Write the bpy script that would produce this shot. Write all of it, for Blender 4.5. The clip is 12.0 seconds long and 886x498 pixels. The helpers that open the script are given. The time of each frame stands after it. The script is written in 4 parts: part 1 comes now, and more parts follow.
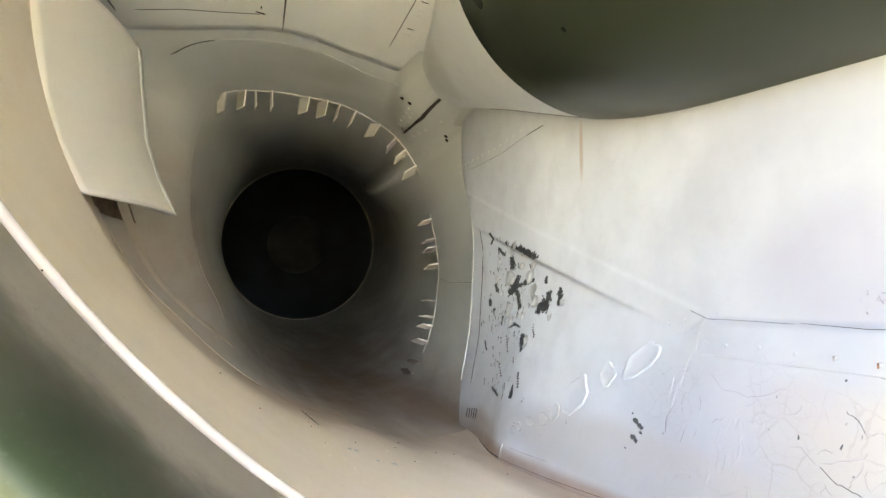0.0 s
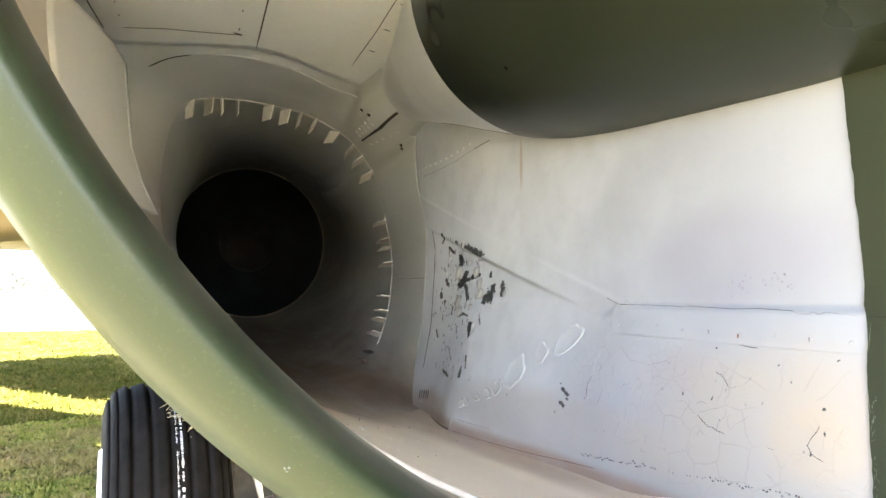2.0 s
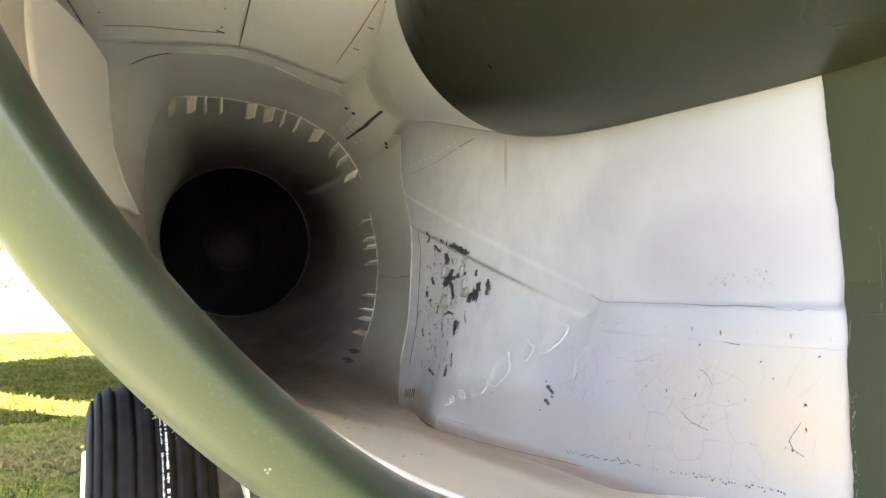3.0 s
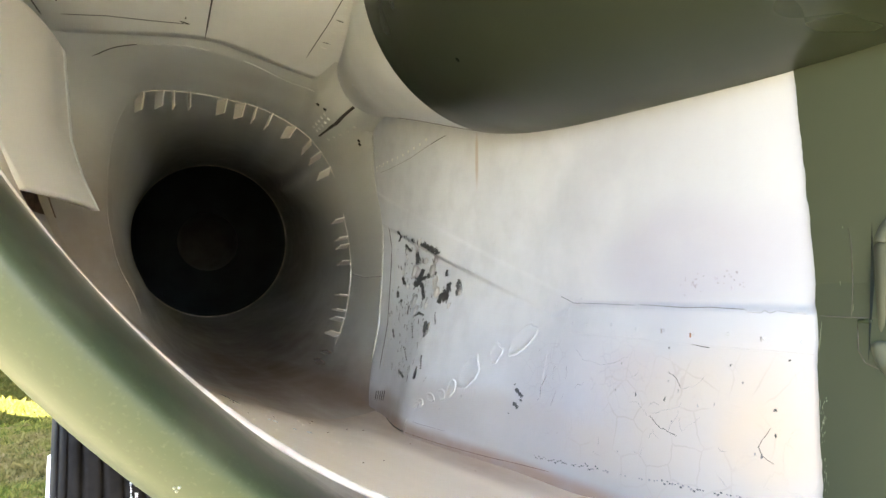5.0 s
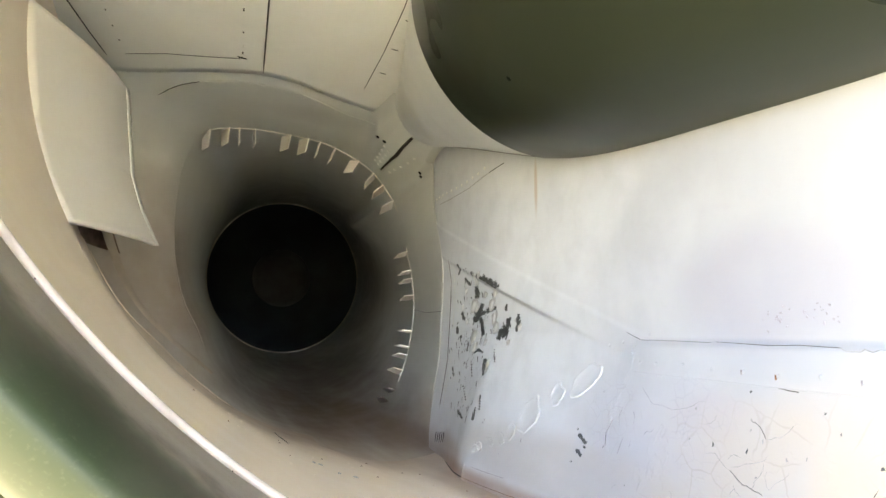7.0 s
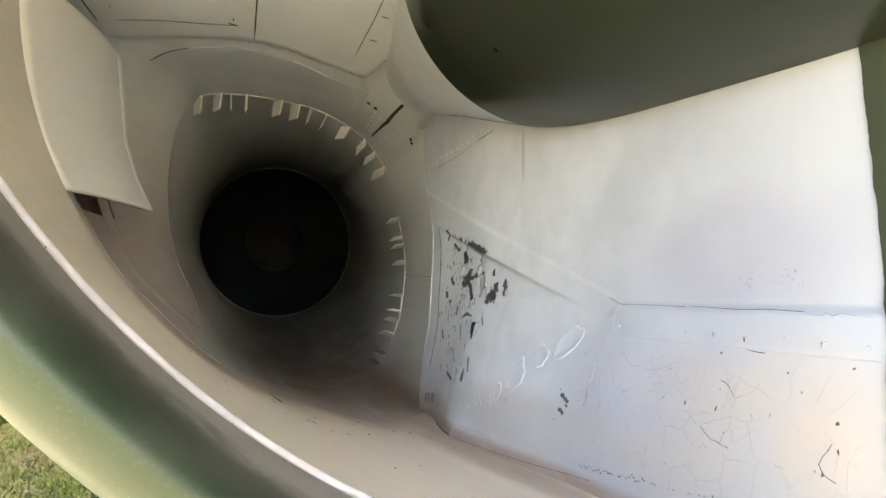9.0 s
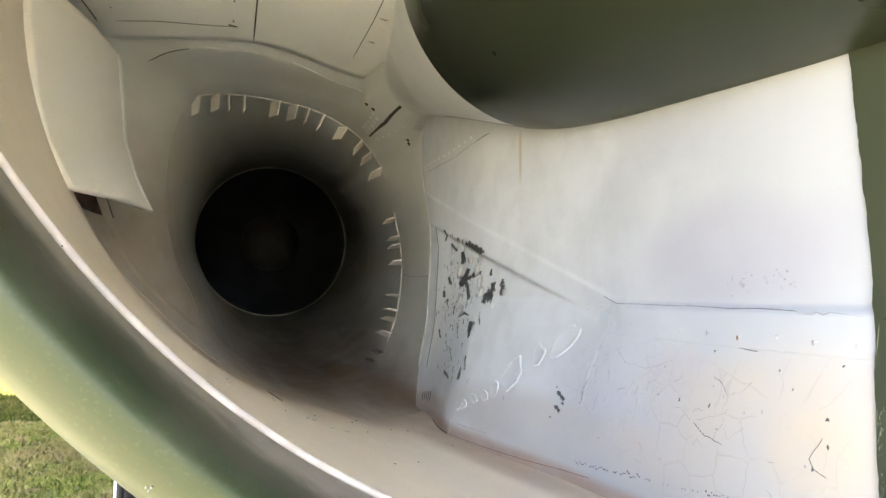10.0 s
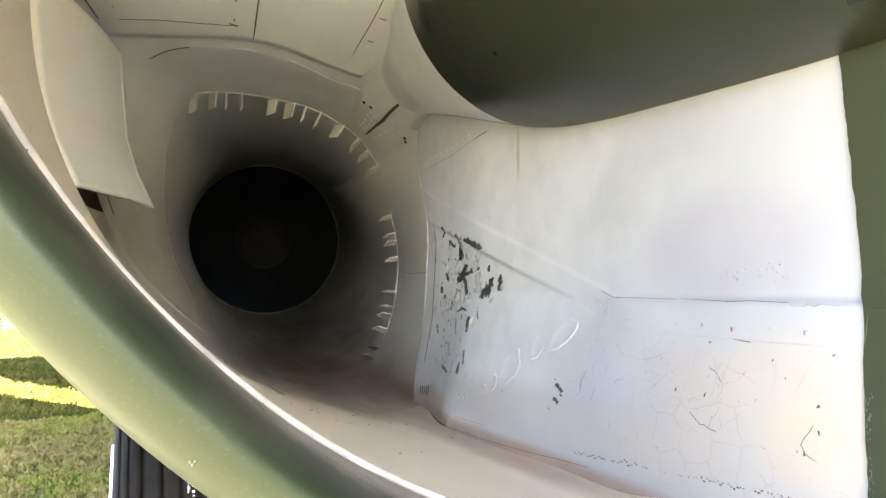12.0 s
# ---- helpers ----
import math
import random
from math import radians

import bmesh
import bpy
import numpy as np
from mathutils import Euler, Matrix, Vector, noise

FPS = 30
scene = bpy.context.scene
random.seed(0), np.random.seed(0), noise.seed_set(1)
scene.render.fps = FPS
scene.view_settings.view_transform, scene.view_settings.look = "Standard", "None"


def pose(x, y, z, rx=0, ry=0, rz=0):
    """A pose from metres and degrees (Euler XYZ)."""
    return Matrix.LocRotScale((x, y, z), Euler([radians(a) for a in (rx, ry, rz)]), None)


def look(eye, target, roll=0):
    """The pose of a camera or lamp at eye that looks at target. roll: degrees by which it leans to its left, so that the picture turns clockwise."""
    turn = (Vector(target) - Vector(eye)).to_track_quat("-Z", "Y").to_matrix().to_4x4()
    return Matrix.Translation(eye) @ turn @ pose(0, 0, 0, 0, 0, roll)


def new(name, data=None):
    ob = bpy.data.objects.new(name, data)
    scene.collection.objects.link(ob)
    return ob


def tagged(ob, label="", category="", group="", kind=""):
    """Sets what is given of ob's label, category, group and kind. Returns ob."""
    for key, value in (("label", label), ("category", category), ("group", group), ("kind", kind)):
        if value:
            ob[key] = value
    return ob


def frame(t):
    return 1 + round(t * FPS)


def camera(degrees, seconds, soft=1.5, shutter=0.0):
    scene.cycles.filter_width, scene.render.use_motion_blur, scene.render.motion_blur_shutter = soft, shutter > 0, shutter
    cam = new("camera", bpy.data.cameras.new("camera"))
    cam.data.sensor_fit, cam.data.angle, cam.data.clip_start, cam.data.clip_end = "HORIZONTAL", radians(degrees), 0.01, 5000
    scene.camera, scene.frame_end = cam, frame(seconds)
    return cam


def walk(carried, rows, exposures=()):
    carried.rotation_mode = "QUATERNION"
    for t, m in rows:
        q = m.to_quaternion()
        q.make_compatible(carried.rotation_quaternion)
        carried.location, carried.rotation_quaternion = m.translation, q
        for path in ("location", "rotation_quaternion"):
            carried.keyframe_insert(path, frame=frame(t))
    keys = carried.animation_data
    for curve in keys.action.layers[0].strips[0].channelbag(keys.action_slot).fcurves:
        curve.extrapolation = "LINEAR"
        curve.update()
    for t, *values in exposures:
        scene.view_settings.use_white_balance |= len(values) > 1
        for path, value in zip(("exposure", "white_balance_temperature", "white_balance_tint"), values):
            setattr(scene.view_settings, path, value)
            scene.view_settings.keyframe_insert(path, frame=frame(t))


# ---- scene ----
cam = camera(65.2, 12.0)
PATH = [
    (0, (0.073, 0.029, 1.575), (-0.088, 2.018, 1.708), 0.0),
    (0.5, (0.08, -0.025, 1.567), (-0.071, 1.965, 1.699), 0.0),
    (1, (0.045, -0.086, 1.561), (-0.078, 1.905, 1.697), 0.2),
    (1.5, (0.054, -0.119, 1.563), (-0.003, 1.876, 1.698), 0.1),
    (2, (0.063, -0.131, 1.56), (0.058, 1.864, 1.695), 0.1),
    (2.5, (0.062, -0.136, 1.558), (0.083, 1.859, 1.693), 0.0),
    (2.7, (0.066, -0.132, 1.56), (0.093, 1.864, 1.693), -0.1),
    (4.3, (0.062, -0.126, 1.561), (0.13, 1.869, 1.688), -0.1),
    (4.5, (0.063, -0.124, 1.557), (0.142, 1.87, 1.69), 0.1),
    (5, (0.087, -0.101, 1.56), (0.174, 1.893, 1.692), -0.0),
    (5.5, (0.117, -0.062, 1.56), (0.213, 1.931, 1.688), -0.0),
    (6, (0.119, -0.048, 1.56), (0.193, 1.945, 1.719), -0.0),
    (6.2, (0.123, -0.046, 1.563), (0.097, 1.943, 1.771), -0.2),
    (6.5, (0.123, -0.037, 1.557), (-0.019, 1.941, 1.821), 0.2),
    (6.7, (0.119, -0.038, 1.559), (-0.018, 1.941, 1.817), 0.2),
    (8.3, (0.115, -0.062, 1.556), (-0.002, 1.93, 1.688), 0.1),
    (8.5, (0.119, -0.067, 1.557), (0.005, 1.925, 1.691), 0.2),
    (9, (0.125, -0.069, 1.559), (0.016, 1.923, 1.693), 0.2),
    (9.5, (0.124, -0.078, 1.559), (0.023, 1.915, 1.694), 0.2),
    (10, (0.12, -0.083, 1.558), (0.027, 1.91, 1.692), 0.3),
    (10.5, (0.113, -0.092, 1.564), (0.026, 1.902, 1.697), 0.3),
    (11, (0.104, -0.095, 1.562), (0.021, 1.898, 1.696), 0.3),
    (11.5, (0.097, -0.105, 1.561), (0.019, 1.889, 1.694), 0.3),
    (12, (0.107, -0.104, 1.553), (0.04, 1.891, 1.682), 0.2),
]
EXPOSURES = [(0.0, 5.54, 6500, 16), (1.0, 5.37, 6500, 16), (2.5, 5.07, 6500, 16), (4.5, 5.25, 6500, 16), (5.5, 5.31, 6500, 16), (6.5, 5.47, 6500, 16), (8.5, 5.22, 6500, 16), (9.5, 5.05, 6500, 16), (10.0, 5.21, 6500, 16), (11.0, 5.32, 6500, 16), (12.0, 5.30, 6500, 16)]
walk(cam, [(t, look(eye, target, roll)) for t, eye, target, roll in PATH], EXPOSURES)

# ---- light ----
SUN_AZ, SUN_EL = radians(140), radians(40)
world = bpy.data.worlds.new("sky")
scene.world = world
world.use_nodes = True
wt = world.node_tree
sky = wt.nodes.new("ShaderNodeTexSky")
sky.sky_type, sky.sun_disc = "NISHITA", False
sky.sun_elevation, sky.sun_rotation = SUN_EL, SUN_AZ
sky.air_density, sky.dust_density, sky.ozone_density = 1.0, 1.5, 1.0
wt.nodes["Background"].inputs[1].default_value = 0.095
wt.links.new(sky.outputs[0], wt.nodes["Background"].inputs[0])
sun_to = Vector((math.sin(SUN_AZ) * math.cos(SUN_EL), math.cos(SUN_AZ) * math.cos(SUN_EL), math.sin(SUN_EL)))
sun = new("sun", bpy.data.lights.new("sun", "SUN"))
sun.data.energy, sun.data.angle, sun.data.color = 5.0, radians(0.6), (1.0, 0.93, 0.80)
sun.matrix_world = look(sun_to * 30, (0, 0, 0))


# ---- the aircraft's own axes: u inboard, v aft, w up ----
YAW = radians(26.5)
CY, SY = math.cos(YAW), math.sin(YAW)


def P(u, v, w):
    return Vector((u * CY - v * SY, u * SY + v * CY, w))


# ---- materials ----
class Nodes:
    """A small helper to write node materials."""

    def __init__(self, name):
        self.m = bpy.data.materials.new(name)
        self.m.use_nodes = True
        self.t = self.m.node_tree
        self.bsdf = self.t.nodes["Principled BSDF"]
        co = self.t.nodes.new("ShaderNodeTexCoord")
        rot = self.t.nodes.new("ShaderNodeVectorRotate")
        rot.rotation_type = "Z_AXIS"
        rot.inputs["Angle"].default_value = -YAW
        self.t.links.new(co.outputs["Object"], rot.inputs["Vector"])
        self.co = rot.outputs[0]

    def add(self, kind, **values):
        n = self.t.nodes.new(kind)
        for k, v in values.items():
            if k.startswith("_"):
                n.inputs[k[1:].replace("_", " ")].default_value = v
            elif k == "operation":
                n.operation = v
            elif k == "data_type":
                n.data_type = v
            elif k == "interpolation_type":
                n.interpolation_type = v
            elif k == "feature":
                n.feature = v
        return n

    def link(self, a, b):
        self.t.links.new(a, b)

    def noise(self, scale, detail=4.0, stretch=(1, 1, 1), rough=0.55, distort=0.0):
        mp = self.add("ShaderNodeMapping", _Scale=stretch)
        self.link(self.co, mp.inputs[0])
        n = self.add("ShaderNodeTexNoise", _Scale=scale, _Detail=detail, _Roughness=rough, _Distortion=distort)
        self.link(mp.outputs[0], n.inputs["Vector"])
        return n.outputs["Fac"]

    def ramp(self, fac, a, b, lo=0.0, hi=1.0):
        n = self.add("ShaderNodeMapRange", interpolation_type="SMOOTHSTEP")
        n.inputs[1].default_value, n.inputs[2].default_value, n.inputs[3].default_value, n.inputs[4].default_value = a, b, lo, hi
        self.link(fac, n.inputs[0])
        return n.outputs[0]

    def times(self, a, b, op="MULTIPLY"):
        n = self.add("ShaderNodeMath", operation=op)
        for k, x in enumerate((a, b)):
            if isinstance(x, (int, float)):
                n.inputs[k].default_value = x
            else:
                self.link(x, n.inputs[k])
        return n.outputs[0]

    def mix(self, fac, a, b):
        n = self.add("ShaderNodeMix", data_type="RGBA")
        if isinstance(fac, (int, float)):
            n.inputs[0].default_value = fac
        else:
            self.link(fac, n.inputs[0])
        for k, x in ((6, a), (7, b)):
            if isinstance(x, tuple):
                n.inputs[k].default_value = (*x, 1)
            else:
                self.link(x, n.inputs[k])
        return n.outputs[2]

    def blot(self, centre, radii, soft=0.6, stretch=(1, 1, 1)):
        """1 inside an ellipsoid in the aircraft's axes, fading to 0 at its edge, with a ragged outline."""
        sub = self.add("ShaderNodeVectorMath", operation="SUBTRACT")
        sub.inputs[1].default_value = centre
        self.link(self.co, sub.inputs[0])
        div = self.add("ShaderNodeVectorMath", operation="DIVIDE")
        div.inputs[1].default_value = radii
        self.link(sub.outputs[0], div.inputs[0])
        ln = self.add("ShaderNodeVectorMath", operation="LENGTH")
        self.link(div.outputs[0], ln.inputs[0])
        d = self.times(ln.outputs["Value"], self.times(self.times(self.noise(9, 4, stretch), 0.5, "SUBTRACT"), 0.3 if max(radii) > 0.7 else 0.7), "ADD")
        return self.ramp(d, 1.0 - soft, 1.0, 1.0, 0.0)

    def finish(self, colour, rough, bump=None, strength=0.2, distance=0.002, metal=0.0):
        if isinstance(colour, tuple):
            self.bsdf.inputs["Base Color"].default_value = (*colour, 1)
        else:
            self.link(colour, self.bsdf.inputs["Base Color"])
        if isinstance(rough, (int, float)):
            self.bsdf.inputs["Roughness"].default_value = rough
        else:
            self.link(rough, self.bsdf.inputs["Roughness"])
        self.bsdf.inputs["Metallic"].default_value = metal
        if bump is not None:
            b = self.add("ShaderNodeBump", _Strength=strength, _Distance=distance)
            self.link(bump, b.inputs["Height"])
            self.link(b.outputs[0], self.bsdf.inputs["Normal"])
        return self.m


def shade(c, k):
    return tuple(min(1.0, x * k) for x in c)


def paint(name, base, dark, rough=0.45, scale=7.0, amount=0.35, blots=(), grain=0.15, stretch=(1, 1, 1), fine=90.0, streaks=0.5, crackle=(), wrinkles=()):
    """Weathered paint: broad cloudy stains, fine specks, orange-peel relief, named stains, and painted light and shade.
    """
    n = Nodes(name)
    big = n.ramp(n.noise(scale, 2, stretch), 0.25, 0.75, 0.0, amount)
    c = n.mix(big, base, dark)
    streak = n.ramp(n.noise(scale * 5, 3, (1, 1, 0.12)), 0.45, 0.75, 0.0, amount * streaks)
    c = n.mix(streak, c, dark)
    speck = n.ramp(n.noise(fine * 1.2, 2, stretch), 0.50, 0.85, 0.0, 0.2 if grain > 0.05 else 0.0)
    c = n.mix(speck, c, dark)
    for centre, radii, colour, strength in blots:
        f = n.times(n.blot(centre, radii, 0.8 if stretch[1] < 0.3 else 0.6, stretch), strength)
        f = n.times(f, n.ramp(n.noise(20, 3, stretch), 0.25, 0.6, 0.8, 1.0))
        c = n.mix(f, c, colour)
    for centre, radii, size, colour, strength in crackle:
        mp = n.add("ShaderNodeMapping", _Scale=(1, 1, 1))
        warp = n.add("ShaderNodeVectorMath", operation="MULTIPLY_ADD")
        nz = n.add("ShaderNodeTexNoise", _Scale=40.0, _Detail=3.0)
        n.link(n.co, nz.inputs["Vector"])
        n.link(nz.outputs["Color"], warp.inputs[0])
        warp.inputs[1].default_value = (0.012, 0.012, 0.012)
        n.link(n.co, warp.inputs[2])
        n.link(warp.outputs[0], mp.inputs[0])
        vor = n.add("ShaderNodeTexVoronoi", feature="DISTANCE_TO_EDGE", _Scale=size)
        n.link(mp.outputs[0], vor.inputs["Vector"])
        line = n.ramp(vor.outputs["Distance"], 0.005, 0.03, 1.0, 0.0)
        line = n.times(line, n.ramp(n.noise(14, 2), 0.45, 0.6))
        c = n.mix(n.times(n.times(line, n.blot(centre, radii, 0.7)), strength), c, colour)
    r = n.ramp(n.noise(scale * 2.3, 3), 0.25, 0.75, rough - 0.05, rough + 0.12)
    h = n.times(n.noise(fine, 3, stretch), n.times(n.noise(11, 2, stretch), 3.0), "ADD")
    for centre, radii, size, squeeze, strength in wrinkles:
        ridge = n.add("ShaderNodeMath", operation="ABSOLUTE")
        n.link(n.times(n.noise(size, 3, squeeze, 0.5, 0.4), 0.5, "SUBTRACT"), ridge.inputs[0])
        fold = n.times(n.ramp(ridge.outputs[0], 0.0, 0.045, 1.0, 0.0), n.ramp(n.noise(size * 0.35, 2), 0.48, 0.62))
        h = n.times(h, n.times(n.times(fold, n.blot(centre, radii, 0.7)), strength), "ADD")
    return n.finish(c, r, h if grain > 0.02 else None, 1.0, 0.0016 * grain)


def plain(name, base, rough=0.5, metal=0.0, vary=0.2, scale=30.0, bump=0.1):
    n = Nodes(name)
    c = n.mix(n.ramp(n.noise(scale, 5), 0.3, 0.7), shade(base, 1 - vary), shade(base, 1 + vary))
    return n.finish(c, rough, n.noise(scale * 3, 4), bump, 0.001, metal)


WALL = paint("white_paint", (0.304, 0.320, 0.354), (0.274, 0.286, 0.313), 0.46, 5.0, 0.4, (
    # lighter aft over a darkened front base: evens out the light in colour
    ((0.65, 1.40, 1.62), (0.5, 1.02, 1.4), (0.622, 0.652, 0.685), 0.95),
    ((0.63, 0.40, 1.60), (0.1, 0.17, 0.085), (0.255, 0.255, 0.305), 0.65),
    ((0.61, 0.56, 1.43), (0.1, 0.20, 0.10), (0.350, 0.338, 0.362), 0.4),
    ((0.61, 0.46, 1.475), (0.1, 0.07, 0.03), (0.31, 0.295, 0.325), 0.5),
    ((0.60, 0.70, 1.375), (0.1, 0.42, 0.06), (0.365, 0.335, 0.305), 0.6),
    ((0.61, 0.32, 1.385), (0.1, 0.27, 0.17), (0.352, 0.316, 0.278), 0.85),
    ((0.61, 0.30, 1.42), (0.1, 0.06, 0.05), (0.42, 0.33, 0.23), 0.35),
    ((0.62, 0.843, 1.785), (0.1, 0.007, 0.062), (0.36, 0.25, 0.15), 0.6),
    ((0.62, 1.18, 1.32), (0.1, 0.20, 0.06), (0.34, 0.27, 0.21), 0.7),
    ((0.60, 0.70, 1.318), (0.1, 0.8, 0.024), (0.30, 0.19, 0.12), 0.8)), 0.10, crackle=(
    ((0.61, 0.38, 1.42), (0.1, 0.28, 0.10), 24.0, (0.23, 0.20, 0.18), 0.34),
    ((0.61, 0.58, 1.46), (0.1, 0.20, 0.09), 46.0, (0.23, 0.22, 0.25), 0.30),
    ((0.65, 1.08, 1.50), (0.1, 0.16, 0.17), 40.0, (0.26, 0.26, 0.26), 0.45)), wrinkles=(
    ((0.61, 0.60, 1.44), (0.1, 0.14, 0.10), 30.0, (1, 1, 0.40), 4.0),
    ((0.61, 0.40, 1.42), (0.1, 0.24, 0.10), 38.0, (1, 1, 0.8), 1.3),
    ((0.62, 0.62, 1.545), (0.1, 0.09, 0.03), 40.0, (1, 1, 1), 2.5),
    ((0.65, 1.06, 1.53), (0.1, 0.13, 0.16), 60.0, (1, 1, 0.3), 2.5),
    ((0.62, 0.85, 1.40), (0.1, 0.16, 0.06), 34.0, (1, 1, 0.5), 2.0)))
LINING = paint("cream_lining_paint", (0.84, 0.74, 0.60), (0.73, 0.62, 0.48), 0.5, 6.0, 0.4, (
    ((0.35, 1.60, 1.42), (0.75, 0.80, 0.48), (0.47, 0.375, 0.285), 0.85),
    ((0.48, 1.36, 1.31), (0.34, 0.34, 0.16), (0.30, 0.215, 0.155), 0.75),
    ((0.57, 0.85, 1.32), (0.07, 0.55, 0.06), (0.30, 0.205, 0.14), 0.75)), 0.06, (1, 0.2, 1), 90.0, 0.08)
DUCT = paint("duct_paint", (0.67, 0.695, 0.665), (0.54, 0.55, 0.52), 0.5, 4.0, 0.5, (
    # shade deepening towards the fan, painted in as a darker tone
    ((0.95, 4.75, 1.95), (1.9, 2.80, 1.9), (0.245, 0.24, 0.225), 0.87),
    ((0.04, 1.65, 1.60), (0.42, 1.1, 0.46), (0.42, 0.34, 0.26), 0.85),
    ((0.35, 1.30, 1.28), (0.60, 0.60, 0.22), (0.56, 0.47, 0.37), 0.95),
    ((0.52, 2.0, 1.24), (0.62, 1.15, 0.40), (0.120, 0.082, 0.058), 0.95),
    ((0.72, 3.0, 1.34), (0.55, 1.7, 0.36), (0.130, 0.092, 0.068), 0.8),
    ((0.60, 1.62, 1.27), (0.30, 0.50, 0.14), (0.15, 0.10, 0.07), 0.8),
    ((0.44, 1.48, 2.06), (0.16, 0.13, 0.07), (0.47, 0.475, 0.44), 0.6)), 0.03, (1, 0.12, 1), 60.0, 0.05)
ROOF = paint("roof_paint", (0.82, 0.835, 0.80), (0.735, 0.735, 0.69), 0.5, 5.0, 0.4, (
    ((0.45, 1.15, 2.05), (0.09, 0.25, 0.1), (0.75, 0.73, 0.67), 0.4),), 0.10)
DOOR = paint("door_paint", (0.785, 0.76, 0.70), (0.70, 0.66, 0.58), 0.42, 4.0, 0.3, (), 0.08)
GREEN = paint("olive_paint", (0.025, 0.0305, 0.0185), (0.031, 0.037, 0.024), 0.30, 1.6, 0.4, (), 0.015, (1, 1, 1), 40.0, 0.0)
SPIKEPAINT = paint("dark_olive_paint", (0.0168, 0.0215, 0.0125), (0.0208, 0.026, 0.016), 0.29, 1.6, 0.4, (), 0.015, (1, 1, 1), 40.0, 0.0)
SPIKEPAINT.node_tree.nodes["Principled BSDF"].inputs["Specular IOR Level"].default_value = 0.26
FAIRING = paint("fairing_paint", (0.695, 0.72, 0.715), (0.60, 0.62, 0.60), 0.45, 5.0, 0.4, (
    ((0.56, 1.17, 1.99), (0.09, 0.12, 0.08), (0.50, 0.51, 0.48), 0.7),), 0.08)


def lip_mat():
    """Faded green gloss, rubbed brown towards its inner edge."""
    n = Nodes("faded_green_paint")
    c = n.mix(n.ramp(n.noise(4.0, 2), 0.25, 0.75, 0.0, 0.5), (0.0185, 0.0275, 0.0128), (0.0150, 0.0225, 0.0102))
    sep = n.add("ShaderNodeSeparateXYZ")
    n.link(n.co, sep.inputs[0])
    rub = n.times(sep.outputs[1], n.times(n.times(n.noise(18, 4), 0.5, "SUBTRACT"), 0.10), "ADD")
    inner = n.ramp(rub, 0.160, 0.265, 0.0, 0.8)
    rad = n.add("ShaderNodeVectorMath", operation="LENGTH")
    sub = n.add("ShaderNodeVectorMath", operation="MULTIPLY_ADD")
    sub.inputs[1].default_value, sub.inputs[2].default_value = (1, 0, 1), (-0.520, 0, -1.968)
    n.link(n.co, sub.inputs[0])
    n.link(sub.outputs[0], rad.inputs[0])
    worn = n.times(rad.outputs["Value"], n.times(n.times(n.noise(26, 4), 0.5, "SUBTRACT"), 0.022), "ADD")
    inner = n.times(inner, n.ramp(worn, 0.622, 0.652, 1.0, 0.0))
    c = n.mix(inner, c, (0.125, 0.109, 0.080))
    bare_rim = n.times(n.ramp(rub, 0.200, 0.250, 0.0, 1.0), n.ramp(rad.outputs["Value"], 0.6238, 0.6275, 1.0, 0.0))
    c = n.mix(bare_rim, c, (0.34, 0.305, 0.255))
    c = n.mix(n.ramp(n.noise(420, 2), 0.55, 0.8, 0.0, 0.3), c, (0.05, 0.06, 0.035))
    n.bsdf.inputs["Specular IOR Level"].default_value = 0.22
    return n.finish(c, n.ramp(n.noise(9, 3), 0.25, 0.75, 0.42, 0.55), n.noise(60, 3), 0.06, 0.0016)


LIPGREEN = lip_mat()
GREEN.node_tree.nodes["Principled BSDF"].inputs["Specular IOR Level"].default_value = 0.27
TAN = paint("tan_paint", (0.36, 0.27, 0.16), (0.24, 0.18, 0.10), 0.6, 1.2, 0.5, (), 0.1)
FLAKE = plain("loose_white_paint", (0.80, 0.81, 0.80), 0.4, 0.0, 0.06, 40)
PRIMER = plain("dark_bare_metal", (0.055, 0.06, 0.062), 0.5, 0.3, 0.35, 60)
SMUDGE = plain("grey_mark", (0.20, 0.19, 0.20), 0.7, 0.0, 0.4, 80)
SEAM = plain("seam_dirt", (0.035, 0.03, 0.026), 0.8, 0.0, 0.4, 80)
RECESS = plain("grimy_recess", (0.24, 0.17, 0.125), 0.85, 0.0, 0.35, 30)
MATTE = plain("matt_olive", (0.027, 0.032, 0.020), 0.8, 0.0, 0.15, 8)
TAUPE = plain("dirty_taupe_paint", (0.50, 0.43, 0.34), 0.6, 0.0, 0.15, 12)
SOOT = plain("oily_soot", (0.15, 0.125, 0.105), 0.8, 0.0, 0.3, 40)
RUST = plain("rust", (0.16, 0.075, 0.035), 0.85, 0.0, 0.5, 50)
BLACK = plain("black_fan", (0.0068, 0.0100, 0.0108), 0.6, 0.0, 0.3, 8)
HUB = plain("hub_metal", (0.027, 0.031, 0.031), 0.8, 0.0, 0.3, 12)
BARE = plain("bare_edge_metal", (0.52, 0.47, 0.40), 0.5, 0.0, 0.12, 40)
RUBBER = plain("tyre_rubber", (0.0068, 0.0060, 0.0054), 0.8, 0.0, 0.4, 14, 0.25)
RIM = plain("white_rim_paint", (0.75, 0.73, 0.68), 0.4, 0.0, 0.1, 10)
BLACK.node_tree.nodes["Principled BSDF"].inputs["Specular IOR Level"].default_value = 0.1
RUBBER.node_tree.nodes["Principled BSDF"].inputs["Specular IOR Level"].default_value = 0.06
STENCIL = plain("white_stencil", (0.48, 0.48, 0.46), 0.6, 0.0, 0.2, 90)
GEARGREY = plain("gear_door_paint", (0.17, 0.16, 0.145), 0.6, 0.0, 0.3, 12)
